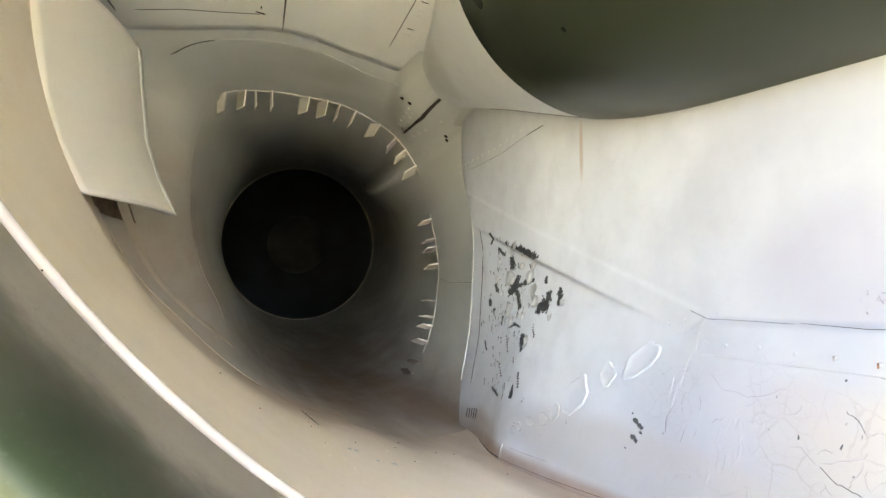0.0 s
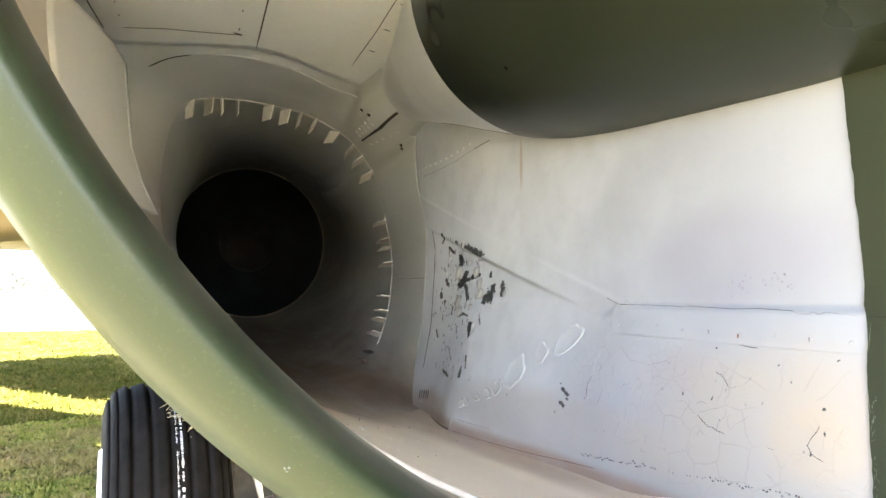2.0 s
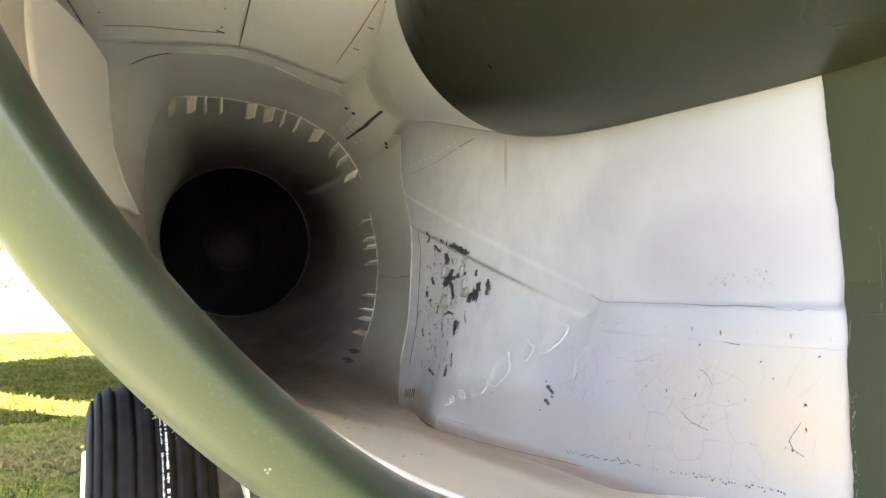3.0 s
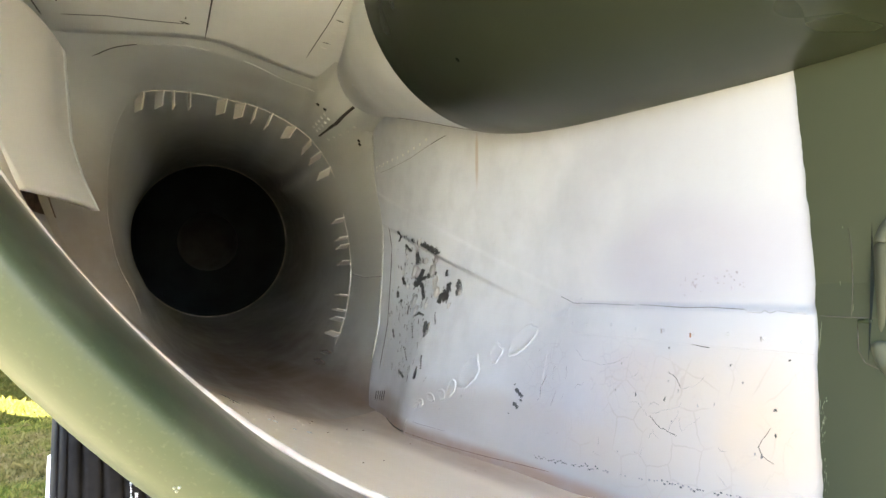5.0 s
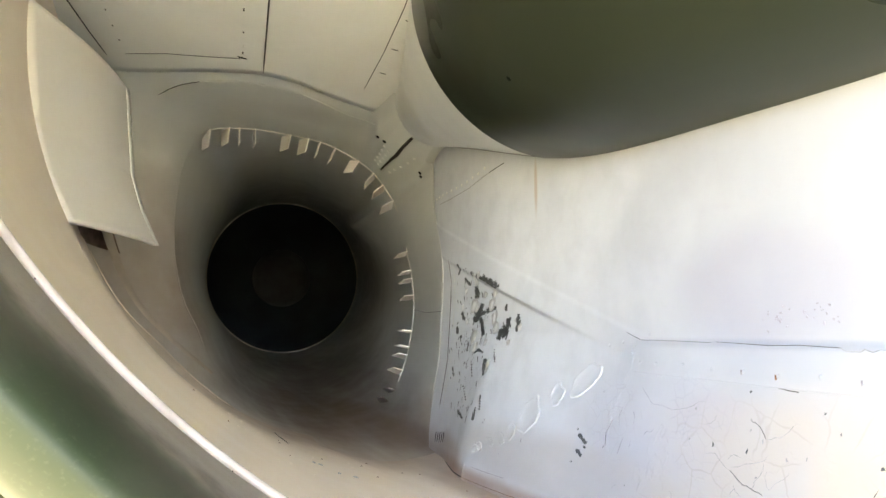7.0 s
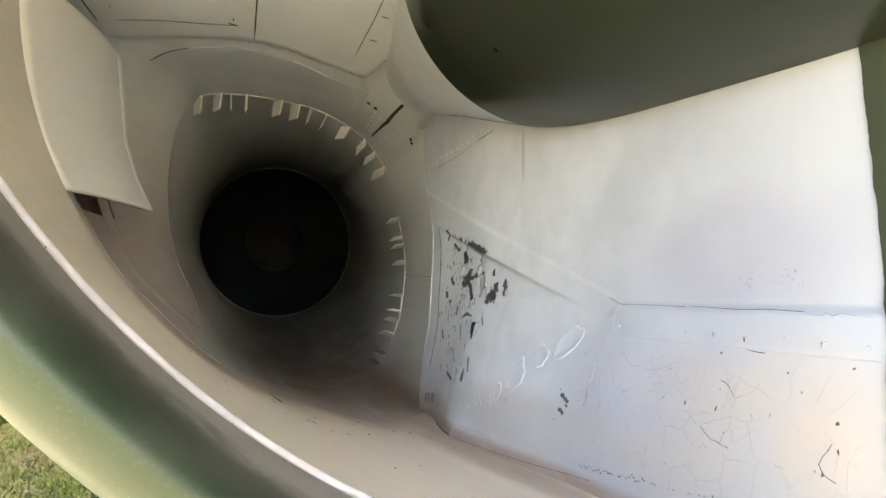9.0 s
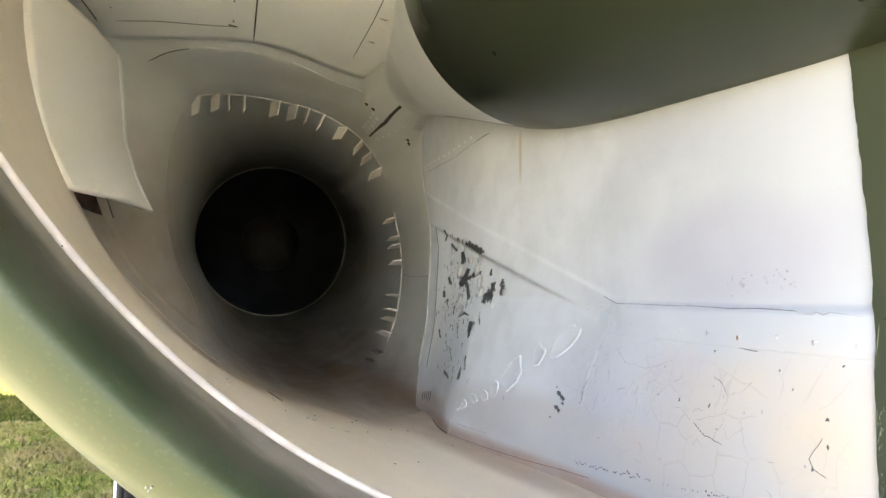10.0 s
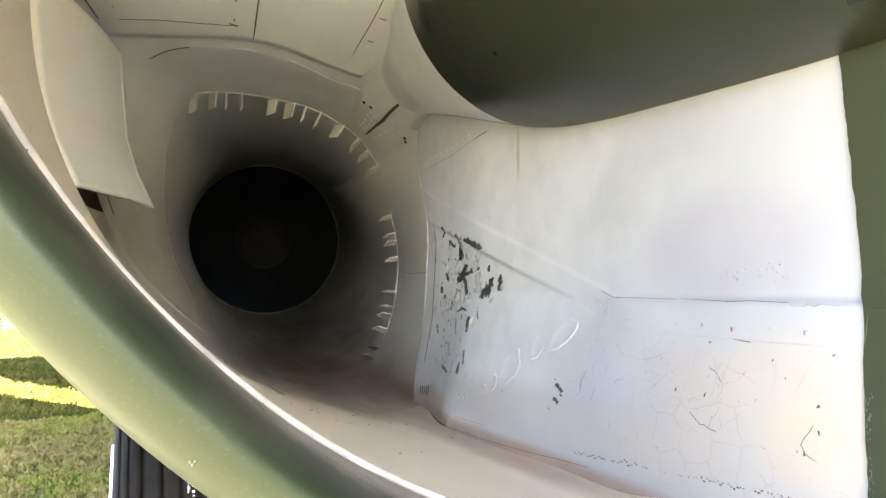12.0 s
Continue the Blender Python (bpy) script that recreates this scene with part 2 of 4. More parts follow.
METAL = plain("strut_metal", (0.22, 0.215, 0.20), 0.45, 0.5, 0.2, 20)
STRAW = plain("dry_straw", (0.36, 0.31, 0.19), 0.8, 0.0, 0.3, 60)

# ---- mesh helpers ----


def part(name, bm, material, parent=None, label="", smooth=True):
    """Links a bmesh as one mesh object under a thing or part."""
    me = bpy.data.meshes.new(name)
    bmesh.ops.recalc_face_normals(bm, faces=bm.faces)
    for f in bm.faces:
        f.smooth = smooth
    bm.to_mesh(me)
    bm.free()
    me.materials.append(material)
    ob = new(name, me)
    ob.parent = parent
    if label:
        ob["label"] = label
    return ob


def sheet(fn, na, nb, thick=None, keep=None):
    """A grid fn(i/na, j/nb) -> Vector; thick: the vector by which its back lies off."""
    bm = bmesh.new()
    front = [[bm.verts.new(fn(i / na, j / nb)) for j in range(nb + 1)] for i in range(na + 1)]
    grids = [front]
    if thick is not None:
        grids.append([[bm.verts.new(v.co + (thick(v.co) if callable(thick) else thick)) for v in row] for row in front])
    cells = [(i, j) for i in range(na) for j in range(nb) if keep is None or keep((i + 0.5) / na, (j + 0.5) / nb)]
    for g in grids:
        for i, j in cells:
            bm.faces.new((g[i][j], g[i + 1][j], g[i + 1][j + 1], g[i][j + 1]))
    if thick is not None:
        here = set(cells)
        for i, j in cells:
            for di, dj, a, b in ((-1, 0, (i, j), (i, j + 1)), (1, 0, (i + 1, j), (i + 1, j + 1)), (0, -1, (i, j), (i + 1, j)), (0, 1, (i, j + 1), (i + 1, j + 1))):
                if (i + di, j + dj) not in here:
                    bm.faces.new((front[a[0]][a[1]], front[b[0]][b[1]], grids[1][b[0]][b[1]], grids[1][a[0]][a[1]]))
    loose = [v for v in bm.verts if not v.link_faces]
    bmesh.ops.delete(bm, geom=loose, context="VERTS")
    return bm


def tube(points, radius, sides=8, flat=1.0, normal=None):
    """A round bead along points, tapered at its ends."""
    bm = bmesh.new()
    rings = []
    n = len(points)
    for k, p in enumerate(points):
        d = (points[min(k + 1, n - 1)] - points[max(k - 1, 0)]).normalized()
        a = (normal or Vector((0, 0, 1))).cross(d)
        a = a.normalized() if a.length > 1e-5 else d.orthogonal().normalized()
        b = d.cross(a)
        r = radius * (0.35 if k in (0, n - 1) else 1.0)
        rings.append([bm.verts.new(p + a * math.cos(x) * r + b * math.sin(x) * r * flat) for x in (math.tau * s / sides for s in range(sides))])
    for p, q in zip(rings, rings[1:]):
        for s in range(sides):
            bm.faces.new((p[s], p[(s + 1) % sides], q[(s + 1) % sides], q[s]))
    bm.faces.new(rings[0])
    bm.faces.new(rings[-1])
    return bm


def box(bm, lo, hi, place=None):
    """Adds a box between two corners, moved by place."""
    vs = [(place or (lambda *c: Vector(c)))(x, y, z) for x in (lo[0], hi[0]) for y in (lo[1], hi[1]) for z in (lo[2], hi[2])]
    vs = [bm.verts.new(v) for v in vs]
    for f in ((0, 1, 3, 2), (4, 6, 7, 5), (0, 4, 5, 1), (2, 3, 7, 6), (0, 2, 6, 4), (1, 5, 7, 3)):
        bm.faces.new([vs[k] for k in f])
    return bm


def lerp(a, b, t):
    return a + (b - a) * t


def smooth(t):
    t = min(1.0, max(0.0, t))
    return t * t * (3 - 2 * t)


def curve(table, x):
    """Straight lines between (x, y) pairs, with eased joints."""
    if x <= table[0][0]:
        return table[0][1]
    for (x0, y0), (x1, y1) in zip(table, table[1:]):
        if x <= x1:
            return lerp(y0, y1, (x - x0) / (x1 - x0))
    return table[-1][1]


aircraft = tagged(new("aircraft"), "parked jet in worn olive and tan paint on grass", "aircraft")

# ---- fuselage side inside the intake ----
ROOF_W = 2.056


# where the duct leaves the straight mouth section, degree by degree round its middle
AC = (0.36, 1.69)
START = [(-180, 1.25), (-60, 1.25), (-48, 1.34), (-40, 1.311), (-28, 1.288), (-17, 1.274), (-2, 1.265), (12, 1.287), (18, 1.321), (28, 1.377), (40, 1.405), (54, 1.41), (64, 1.39), (76, 1.342), (83, 1.316), (92, 1.276),
         (100, 1.252), (107, 1.250), (117, 1.272), (127, 1.311), (136, 1.348), (146, 1.34), (160, 1.25), (180, 1.25)]


def start_v(deg):
    deg = (deg + 180) % 360 - 180
    return sum(curve(START, deg + d) for d in (-4, -2, 0, 2, 4)) / 5


def bend(v):
    """How far the inboard wall has turned away towards the duct."""
    return 0.8 * max(0.0, v - 1.19) ** 2


def wall_u(v, w):
    """The inboard wall: an upper panel, a bevel, and a sunken lower panel."""
    up = lerp(0.636, 0.653, smooth((v - 0.96) / 0.30))
    rec = lerp(0.6375, 0.6425, smooth((v - 0.74) / 0.26)) + (w - 1.556) * (lerp(0.21, 0.27, smooth((v - 0.62) / 0.34)) if w < 1.556 else 0.05)
    low = 0.622 + (w - 1.5) * 0.2
    lower = lerp(low, rec, smooth((v - 0.57) / 0.10))
    lower = lerp(lower, 0.653 - max(0.0, 1.5 - w) * 0.12, smooth((v - 0.97) / 0.28))
    if v < 0.586:
        k = smooth((w - 1.545) / 0.006)
        return lerp(lower, up, k) - (0.001 if 1.509 < w <= 1.545 else 0.0)
    t = (v - 0.586) / (1.27 - 0.586)
    top = lerp(1.548, 1.775, t)
    bot = lerp(1.552, lerp(1.514, 1.712, t), smooth((v - 0.586) / 0.06))
    strip = 0.0013 * smooth((w - bot) / 0.004) * smooth((top - w) / 0.004 + 1)
    return lerp(lower, up, smooth((w - bot + 0.005) / 0.011)) - strip + bend(v)


V0, W0, W1 = 0.225, 1.300, 2.07


def side_fn(a, b):
    w = lerp(W0, W1, b)
    v = lerp(V0, max(1.262, start_v(math.degrees(math.atan2(w - AC[1], 0.653 - AC[0]))) + 0.002), a)
    return P(wall_u(v, w), v, w)


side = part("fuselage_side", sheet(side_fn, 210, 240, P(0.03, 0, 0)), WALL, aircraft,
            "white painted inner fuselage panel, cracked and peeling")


def on_wall(v, w, off=0.0):
    return P(wall_u(v, w) - off, v, w)


# ---- forward fuselage, olive, with a dark slot in it ----
BORDER = [(0.95, 0.19), (1.40, 0.2348), (1.42, 0.238), (1.498, 0.2480), (1.540, 0.2520), (1.552, 0.2555), (1.64, 0.2606), (1.77, 0.2712), (2.3, 0.32)]


def border_v(w):
    """Where the olive paint ends: a hand-masked, ragged line."""
    rag = 0.0011 * noise.noise((w * 30, 3.1, 0)) + 0.0009 * noise.noise((w * 190, 7.7, 0))
    return curve(BORDER, w) + rag + 0.0016 * max(0.0, noise.noise((w * 75, 1.3, 0)) - 0.25)


def fwd_u(v, w):
    u = min(0.636, 0.622 + (max(w, 1.3) - 1.5) * 0.2) - 0.0032
    if w < 1.3:
        u += (1.3 - w) ** 2 * 1.6
    return u + 0.05 * min(0.0, v) ** 2 * 0.3


FV0, FV1, FW0, FW1 = -3.0, 0.255, 0.95, 2.3


def slot_keep(a, b):
    v, w = lerp(FV0, FV1, a), lerp(FW0, FW1, b)
    dv, dw = max(0.0, v - 0.168, -0.17 - v), max(0.0, w - 1.598, 1.522 - w)
    return math.hypot(dv, dw) > 0.027


forward = part("fuselage_forward", sheet(lambda a, b: P(fwd_u(lerp(FV0, border_v(lerp(FW0, FW1, b)), a), lerp(FW0, FW1, b)), lerp(FV0, border_v(lerp(FW0, FW1, b)), a), lerp(FW0, FW1, b)), 330, 320, P(0.0012, 0, 0), slot_keep), GREEN, aircraft,
               "olive green painted fuselage skin, scuffed at the edge", smooth=False)
bm = bmesh.new()
box(bm, (0.74, -6.5, 0.95), (3.0, 1.2, 2.9), P)
bmesh.ops.bevel(bm, geom=bm.edges[:], offset=0.3, segments=4, affect="EDGES")
part("fuselage_body", bm, GREEN, aircraft)
bm = bmesh.new()
box(bm, (1.45, 0.9, 0.95), (3.0, 4.9, 2.9), P)
bmesh.ops.bevel(bm, geom=bm.edges[:], offset=0.3, segments=4, affect="EDGES")
part("fuselage_aft", bm, GREEN, aircraft)
bm = bmesh.new()
box(bm, (1.0, 4.75, 1.15), (3.0, 12.0, 2.7), P)
bmesh.ops.bevel(bm, geom=bm.edges[:], offset=0.3, segments=4, affect="EDGES")
part("engine_bay", bm, GREEN, aircraft)

# ---- spike ----
SPU, SPW = 0.640, 2.050
SPIKE = [(-1.8, 0.02), (-1.2, 0.12), (-0.6, 0.21), (-0.1, 0.268), (0.18, 0.280), (0.27, 0.2785), (0.32, 0.2768), (0.39, 0.2732), (0.47, 0.269), (0.57, 0.2637), (0.63, 0.259), (0.70, 0.2505), (0.77, 0.2375), (0.83, 0.222), (0.95, 0.186), (1.1, 0.140), (1.25, 0.100), (1.38, 0.07), (1.6, 0.04)]


def spike_r(v):
    return 0.25 * (curve(SPIKE, v - 0.05) + 2 * curve(SPIKE, v) + curve(SPIKE, v + 0.05))


def spike_sheet(v0, v1, n, off=0.0):
    def fn(a, b):
        v, th = lerp(v0, v1, a), lerp(radians(150), radians(285), b)
        r = spike_r(v) + off
        return P(SPU + r * math.cos(th), v, SPW + r * math.sin(th))
    return sheet(fn, n, 56)


spike = part("inlet_spike", spike_sheet(-1.8, 0.815, 90), SPIKEPAINT, aircraft, "smooth dark olive rounded inlet spike")
part("spike_fairing", spike_sheet(0.813, 1.6, 40, -0.002), FAIRING, aircraft, "white tapering fairing behind the spike")

# ---- roof of the intake and the wing glove over it ----
def roof_fn(a, b):
    u = lerp(-0.165, 0.70, a)
    end = start_v(math.degrees(math.atan2(ROOF_W - AC[1], u - AC[0]))) + 0.003
    return P(u, lerp(0.25, end, b), ROOF_W)


roof = part("intake_roof", sheet(roof_fn, 90, 40, Vector((0, 0, 0.0015))), ROOF, aircraft, "cream painted intake roof panel with open seams")
bm = bmesh.new()
plan = [(0.9, -2.6), (0.62, -2.4), (-0.72, 0.5), (-0.80, 1.0), (-0.80, 5.0), (0.9, 5.0)]
low = [bm.verts.new(P(u, v, 2.11 if v < 1.2 else 2.46)) for u, v in plan]
top = [bm.verts.new(P(u, v, 2.56)) for u, v in plan]
bm.faces.new(low)
bm.faces.new(top)
for k in range(len(plan)):
    bm.faces.new((low[k], low[(k + 1) % len(plan)], top[(k + 1) % len(plan)], top[k]))
part("wing_glove", bm, GREEN, aircraft)

# ---- cowl: lip, lining, skin ----
CU, CW = 0.520, 1.968
TH0, TH1 = radians(-84), radians(-193)


def cowl_r(v, th):
    left = curve([(0.33, 0.622), (0.6, 0.615), (0.9, 0.598), (1.1, 0.600), (1.26, 0.598)], v)
    bottom = curve([(0.33, 0.622), (0.8, 0.627), (1.0, 0.631), (1.26, 0.640)], v)
    k = max(0.0, -math.sin(th)) ** 3
    flat = 0.027 * smooth((th + radians(104)) / radians(18)) * smooth((v - 0.33) / 0.22)
    return lerp(left, bottom, k) + flat


def polar(r, th, v):
    return P(CU + r * math.cos(th), v, CW + r * math.sin(th))


cowl = part("intake_cowl", sheet(lambda a, b: polar(curve([(0, 0.6745), (0.12, 0.677), (0.35, 0.677), (1, 0.66)], a) + 0.05 * smooth(a * 5) * max(0.0, -math.sin(lerp(radians(-75), TH1, b))) ** 4, lerp(radians(-75), TH1, b), lerp(0.262, 4.6, a)), 60, 80,
                                 None), LIPGREEN, aircraft, "faded green outer intake cowl skin")
LIP = [(0.6225, 0.331), (0.6218, 0.29), (0.6217, 0.25), (0.6238, 0.219), (0.6285, 0.198), (0.6335, 0.185), (0.6375, 0.179), (0.641, 0.1765), (0.645, 0.1768), (0.652, 0.181), (0.660, 0.188), (0.6655, 0.196), (0.6695, 0.208), (0.672, 0.226), (0.6745, 0.262)]
bm = sheet(lambda a, b: polar(LIP[round(a * (len(LIP) - 1))][0], lerp(radians(-75), TH1, b), LIP[round(a * (len(LIP) - 1))][1]), len(LIP) - 1, 160)
part("cowl_lip", bm, LIPGREEN, cowl, "faded glossy green rounded intake lip")
bm = tube([polar(0.6205, lerp(TH0, TH1, k / 120), 0.334) for k in range(121)], 0.0030, 8)
part("lip_edge_strip", bm, BARE, cowl, "bright worn edge strip")


def lining_fn(a, b):
    v, th = lerp(0.335, 1.252, a), lerp(radians(-74), TH1, b)
    p = polar(cowl_r(v, th), th, v)
    return p


def pocket(a, b):
    """Cells cut away below the door's lower edge."""
    v, th = lerp(0.335, 1.252, a), lerp(radians(-74), TH1, b)
    w = CW + cowl_r(v, th) * math.sin(th)
    return not (v > 1.19 and 1.714 < w < 1.775 and math.cos(th) < 0)


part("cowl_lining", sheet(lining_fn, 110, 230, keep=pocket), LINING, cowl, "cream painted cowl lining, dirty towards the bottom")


def pocket_fn(a, b):
    v, w = lerp(1.15, 1.58, a), lerp(1.68, 1.81, b)
    return P(lerp(-0.038, 0.045, (v - 1.15) / 0.43) - 0.006 - 0.035 * (math.sin(math.pi * a) * math.sin(math.pi * b)) ** 0.5, v, w)


part("door_recess", sheet(pocket_fn, 16, 12), RECESS, cowl, "dark rusty recess under the door")

# ---- intake duct ----
B_PTS = [(0.188, 2.073), (0.25, 2.084), (0.318, 2.088), (0.419, 2.082), (0.494, 2.074), (0.571, 2.045), (0.651, 2.0), (0.708, 1.918), (0.749, 1.78), (0.769, 1.687), (0.766, 1.563), (0.742, 1.456),
         (0.686, 1.353), (0.60, 1.327), (0.48, 1.324), (0.35, 1.358), (0.26, 1.44), (0.20, 1.564), (0.145, 1.702), (0.132, 1.812), (0.134, 1.90), (0.15, 2.0)]
BC = (0.45, 1.70)
BPOL = sorted((math.atan2(w - BC[1], u - BC[0]), math.hypot(u - BC[0], w - BC[1])) for u, w in B_PTS)
BPOL = [(BPOL[-1][0] - math.tau, BPOL[-1][1])] + BPOL + [(BPOL[0][0] + math.tau, BPOL[0][1])]


def b_r(th):
    th = math.atan2(math.sin(th), math.cos(th))
    return sum(curve(BPOL, math.atan2(math.sin(th + d), math.cos(th + d))) for d in (-0.08, -0.04, 0, 0.04, 0.08)) / 5


def a_inside(u, w):
    if w > ROOF_W + 0.0006 or u > 0.6545 - max(0.0, 1.5 - w) * 0.12:
        return False
    if math.hypot(u - SPU, w - SPW) < 0.094:
        return False
    th = math.atan2(w - CW, u - CU)
    return not (math.hypot(u - CU, w - CW) > cowl_r(1.26, th) and (u < CU + 0.06 or w < CW - 0.4))


def a_r(th):
    lo, hi = 0.05, 0.9
    for _ in range(24):
        mid = (lo + hi) / 2
        if a_inside(AC[0] + mid * math.cos(th), AC[1] + mid * math.sin(th)):
            lo = mid
        else:
            hi = mid
    return lo


FAN_V, FAN_C, FAN_R = 4.45, (0.876, 1.905), 0.487
ND = 120
A_TAB = [a_r(math.tau * k / ND) for k in range(ND)]
B_TAB = [b_r(math.tau * k / ND) for k in range(ND)]


def hermite(p0, p1, m0, m1, span, t):
    a, b = t * t, t * t * t
    return p0 * (2 * b - 3 * a + 1) + m0 * span * (b - 2 * a + t) + p1 * (3 * a - 2 * b) + m1 * span * (b - a)


def duct_coord(a, b, f, v, s, lean):
    """One coordinate along the duct: straight mouth, throat at the vanes, round fan."""
    if v <= s:
        return a
    d1, d2 = (b - a) / (1.765 - s), (f - b) / (FAN_V - 1.765)
    mb = 2 * d1 * d2 / (d1 + d2) if d1 * d2 > 0 else 0.0
    if v < 1.765:
        return hermite(a, b, lean * d1, mb, 1.765 - s, (v - s) / (1.765 - s))
    return hermite(b, f, mb, 0.6 * d2, FAN_V - 1.765, (v - 1.765) / (FAN_V - 1.765))


def duct_point(v, k):
    th = math.tau * k / ND
    deg = k * 360 / ND
    ca, cb = math.cos(th), math.sin(th)
    k = k % ND
    side_deg = (deg + 180) % 360 - 180
    lean = lerp(0.35, 0.95, smooth((side_deg + 62) / 14) * smooth((150 - side_deg) / 20))
    s = start_v(deg)
    ua = AC[0] + A_TAB[k] * ca
    ua += bend(min(v, s)) * smooth((ua - 0.585) / 0.05)
    u = duct_coord(ua, BC[0] + B_TAB[k] * ca, FAN_C[0] + FAN_R * ca, v, s, lean)
    w = duct_coord(AC[1] + A_TAB[k] * cb, BC[1] + B_TAB[k] * cb, FAN_C[1] + FAN_R * cb, v, s, lean)
    return P(u, v, w)


def duct_v(a):
    return lerp(1.25, 1.80, a / 0.6) if a < 0.6 else lerp(1.80, 4.6, (a - 0.6) / 0.4)


def groove(v, deg):
    """A rounded step across the top, where the roof runs into the duct."""
    at = start_v(deg)
    across = smooth((deg - 68) / 14) * smooth((142 - deg) / 10)
    return 0.0075 * across * smooth((v - at + 0.004) / 0.022) * smooth((at + 0.085 - v) / 0.06)


def duct_fn_at(v, k):
    return duct_point(v, k) + P(math.cos(math.tau * k / ND), 0, math.sin(math.tau * k / ND)) * groove(v, k * 360 / ND)


def duct_fn(a, b):
    return duct_fn_at(duct_v(a), round(b * ND))


def duct_keep(a, b):
    return not (duct_v(a) < 1.43 and 168 < b * 360 < 177)


duct = part("intake_duct", sheet(duct_fn, 190, ND, keep=duct_keep), DUCT, aircraft, "grey-white intake duct with painted shade towards the fan, sooty floor")

# added plates hidden behind the joints to block stray light
for lo, hi in (((0.656, 1.252, 1.25), (0.75, 1.30, 1.345)), ((0.56, 1.262, 1.20), (0.75, 1.30, 1.3015)), ((0.30, 1.20, 2.092), (0.85, 1.50, 2.106)), ((0.668, 1.20, 1.80), (0.70, 1.262, 2.10))):
    bm = bmesh.new()
    box(bm, lo, hi, P)
    bmesh.ops.bevel(bm, geom=bm.edges[:], offset=0.002, segments=1, affect="EDGES")
    part("leak_blocker", bm, DUCT, duct, smooth=False)

# ---- fan face ----
bm = bmesh.new()
rings = [[bm.verts.new(P(FAN_C[0] + r * math.cos(math.tau * k / 64), FAN_V + dv, FAN_C[1] + r * math.sin(math.tau * k / 64))) for k in range(64)] for r, dv in ((0.50, 0.02), (0.47, 0.05), (0.30, 0.12), (0.14, 0.14))]
for p, q in zip(rings, rings[1:]):
    for k in range(64):
        bm.faces.new((p[k], p[(k + 1) % 64], q[(k + 1) % 64], q[k]))
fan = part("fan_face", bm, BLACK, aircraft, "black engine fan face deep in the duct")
bm = bmesh.new()
hub = [[bm.verts.new(P(FAN_C[0] + r * math.cos(math.tau * k / 40), FAN_V + dv, FAN_C[1] + r * math.sin(math.tau * k / 40))) for k in range(40)] for r, dv in ((0.19, 0.10), (0.17, 0.055), (0.14, 0.01), (0.10, -0.03), (0.06, -0.05), (0.02, -0.06))]
for p, q in zip(hub, hub[1:]):
    for k in range(40):
        bm.faces.new((p[k], p[(k + 1) % 40], q[(k + 1) % 40], q[k]))
bm.faces.new(hub[-1])
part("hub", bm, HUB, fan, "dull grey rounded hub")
bm = tube([P(FAN_C[0] + 0.484 * math.cos(math.tau * k / 96), FAN_V - 0.01, FAN_C[1] + 0.484 * math.sin(math.tau * k / 96)) for k in range(97)], 0.004, 8)
part("fan_ring", bm, TAUPE, fan, "thin dull ring round the fan")

# ---- blow-in door on the cowl's outboard side ----
DOOR_F = [(-0.076, 1.985), (-0.071, 1.918), (-0.059, 1.819), (-0.043, 1.760), (-0.012, 1.696)]
DOOR_R = [(0.030, 2.000), (0.036, 1.94), (0.046, 1.840), (0.066, 1.775), (0.094, 1.714)]


def along(table, t):
    k = min(int(t * (len(table) - 1)), len(table) - 2)
    f = t * (len(table) - 1) - k
    return lerp(table[k][0], table[k + 1][0], f), lerp(table[k][1], table[k + 1][1], f)


def door_fn(a, b):
    f, r = along(DOOR_F, b), along(DOOR_R, b)
    bow = 0.014 * math.sin(math.pi * a)
    return P(lerp(f[0], r[0], a) + bow, lerp(0.902, 1.285, a), lerp(f[1], r[1], a))


door = part("blow_in_door", sheet(door_fn, 30, 40, P(-0.012, 0.004, 0)), DOOR, aircraft, "cream painted curved intake door standing slightly open")

part("edge_strip", sheet(lambda a, b: door_fn(lerp(0.925, 1.0, a), b) + P(0.0012, -0.0002, 0), 3, 40, P(-0.001, 0, 0)), ROOF, door, "pale strip along the trailing edge")

# ---- vortex generators ----
VANES = (124.4, 118.0, 113.9, 108.6, 96.8, 89.7, 83.3, 76.5, 66.5, 55.7, 48.8, 40.2, 14.6, 4.9, 0.6, -7.9, -24.3, -31.1, -35.1, -41.5, -49.5, -54.3)
TOES = (-16, -16, 4, 3, -17, -17, 4, 3, -17, 17, 18, 20, 10, 9, 11, 12, 3, 3, 10, 11, 8, 8)
bm = bmesh.new()
box(bm, (-0.0015, -0.035, -0.004), (0.0015, 0.035, 0.044))
for v in bm.verts:
    if v.co.z > 0.02 and v.co.y < 0:
        v.co.y += 0.012
bm.faces.ensure_lookup_table()
vane_mesh = None
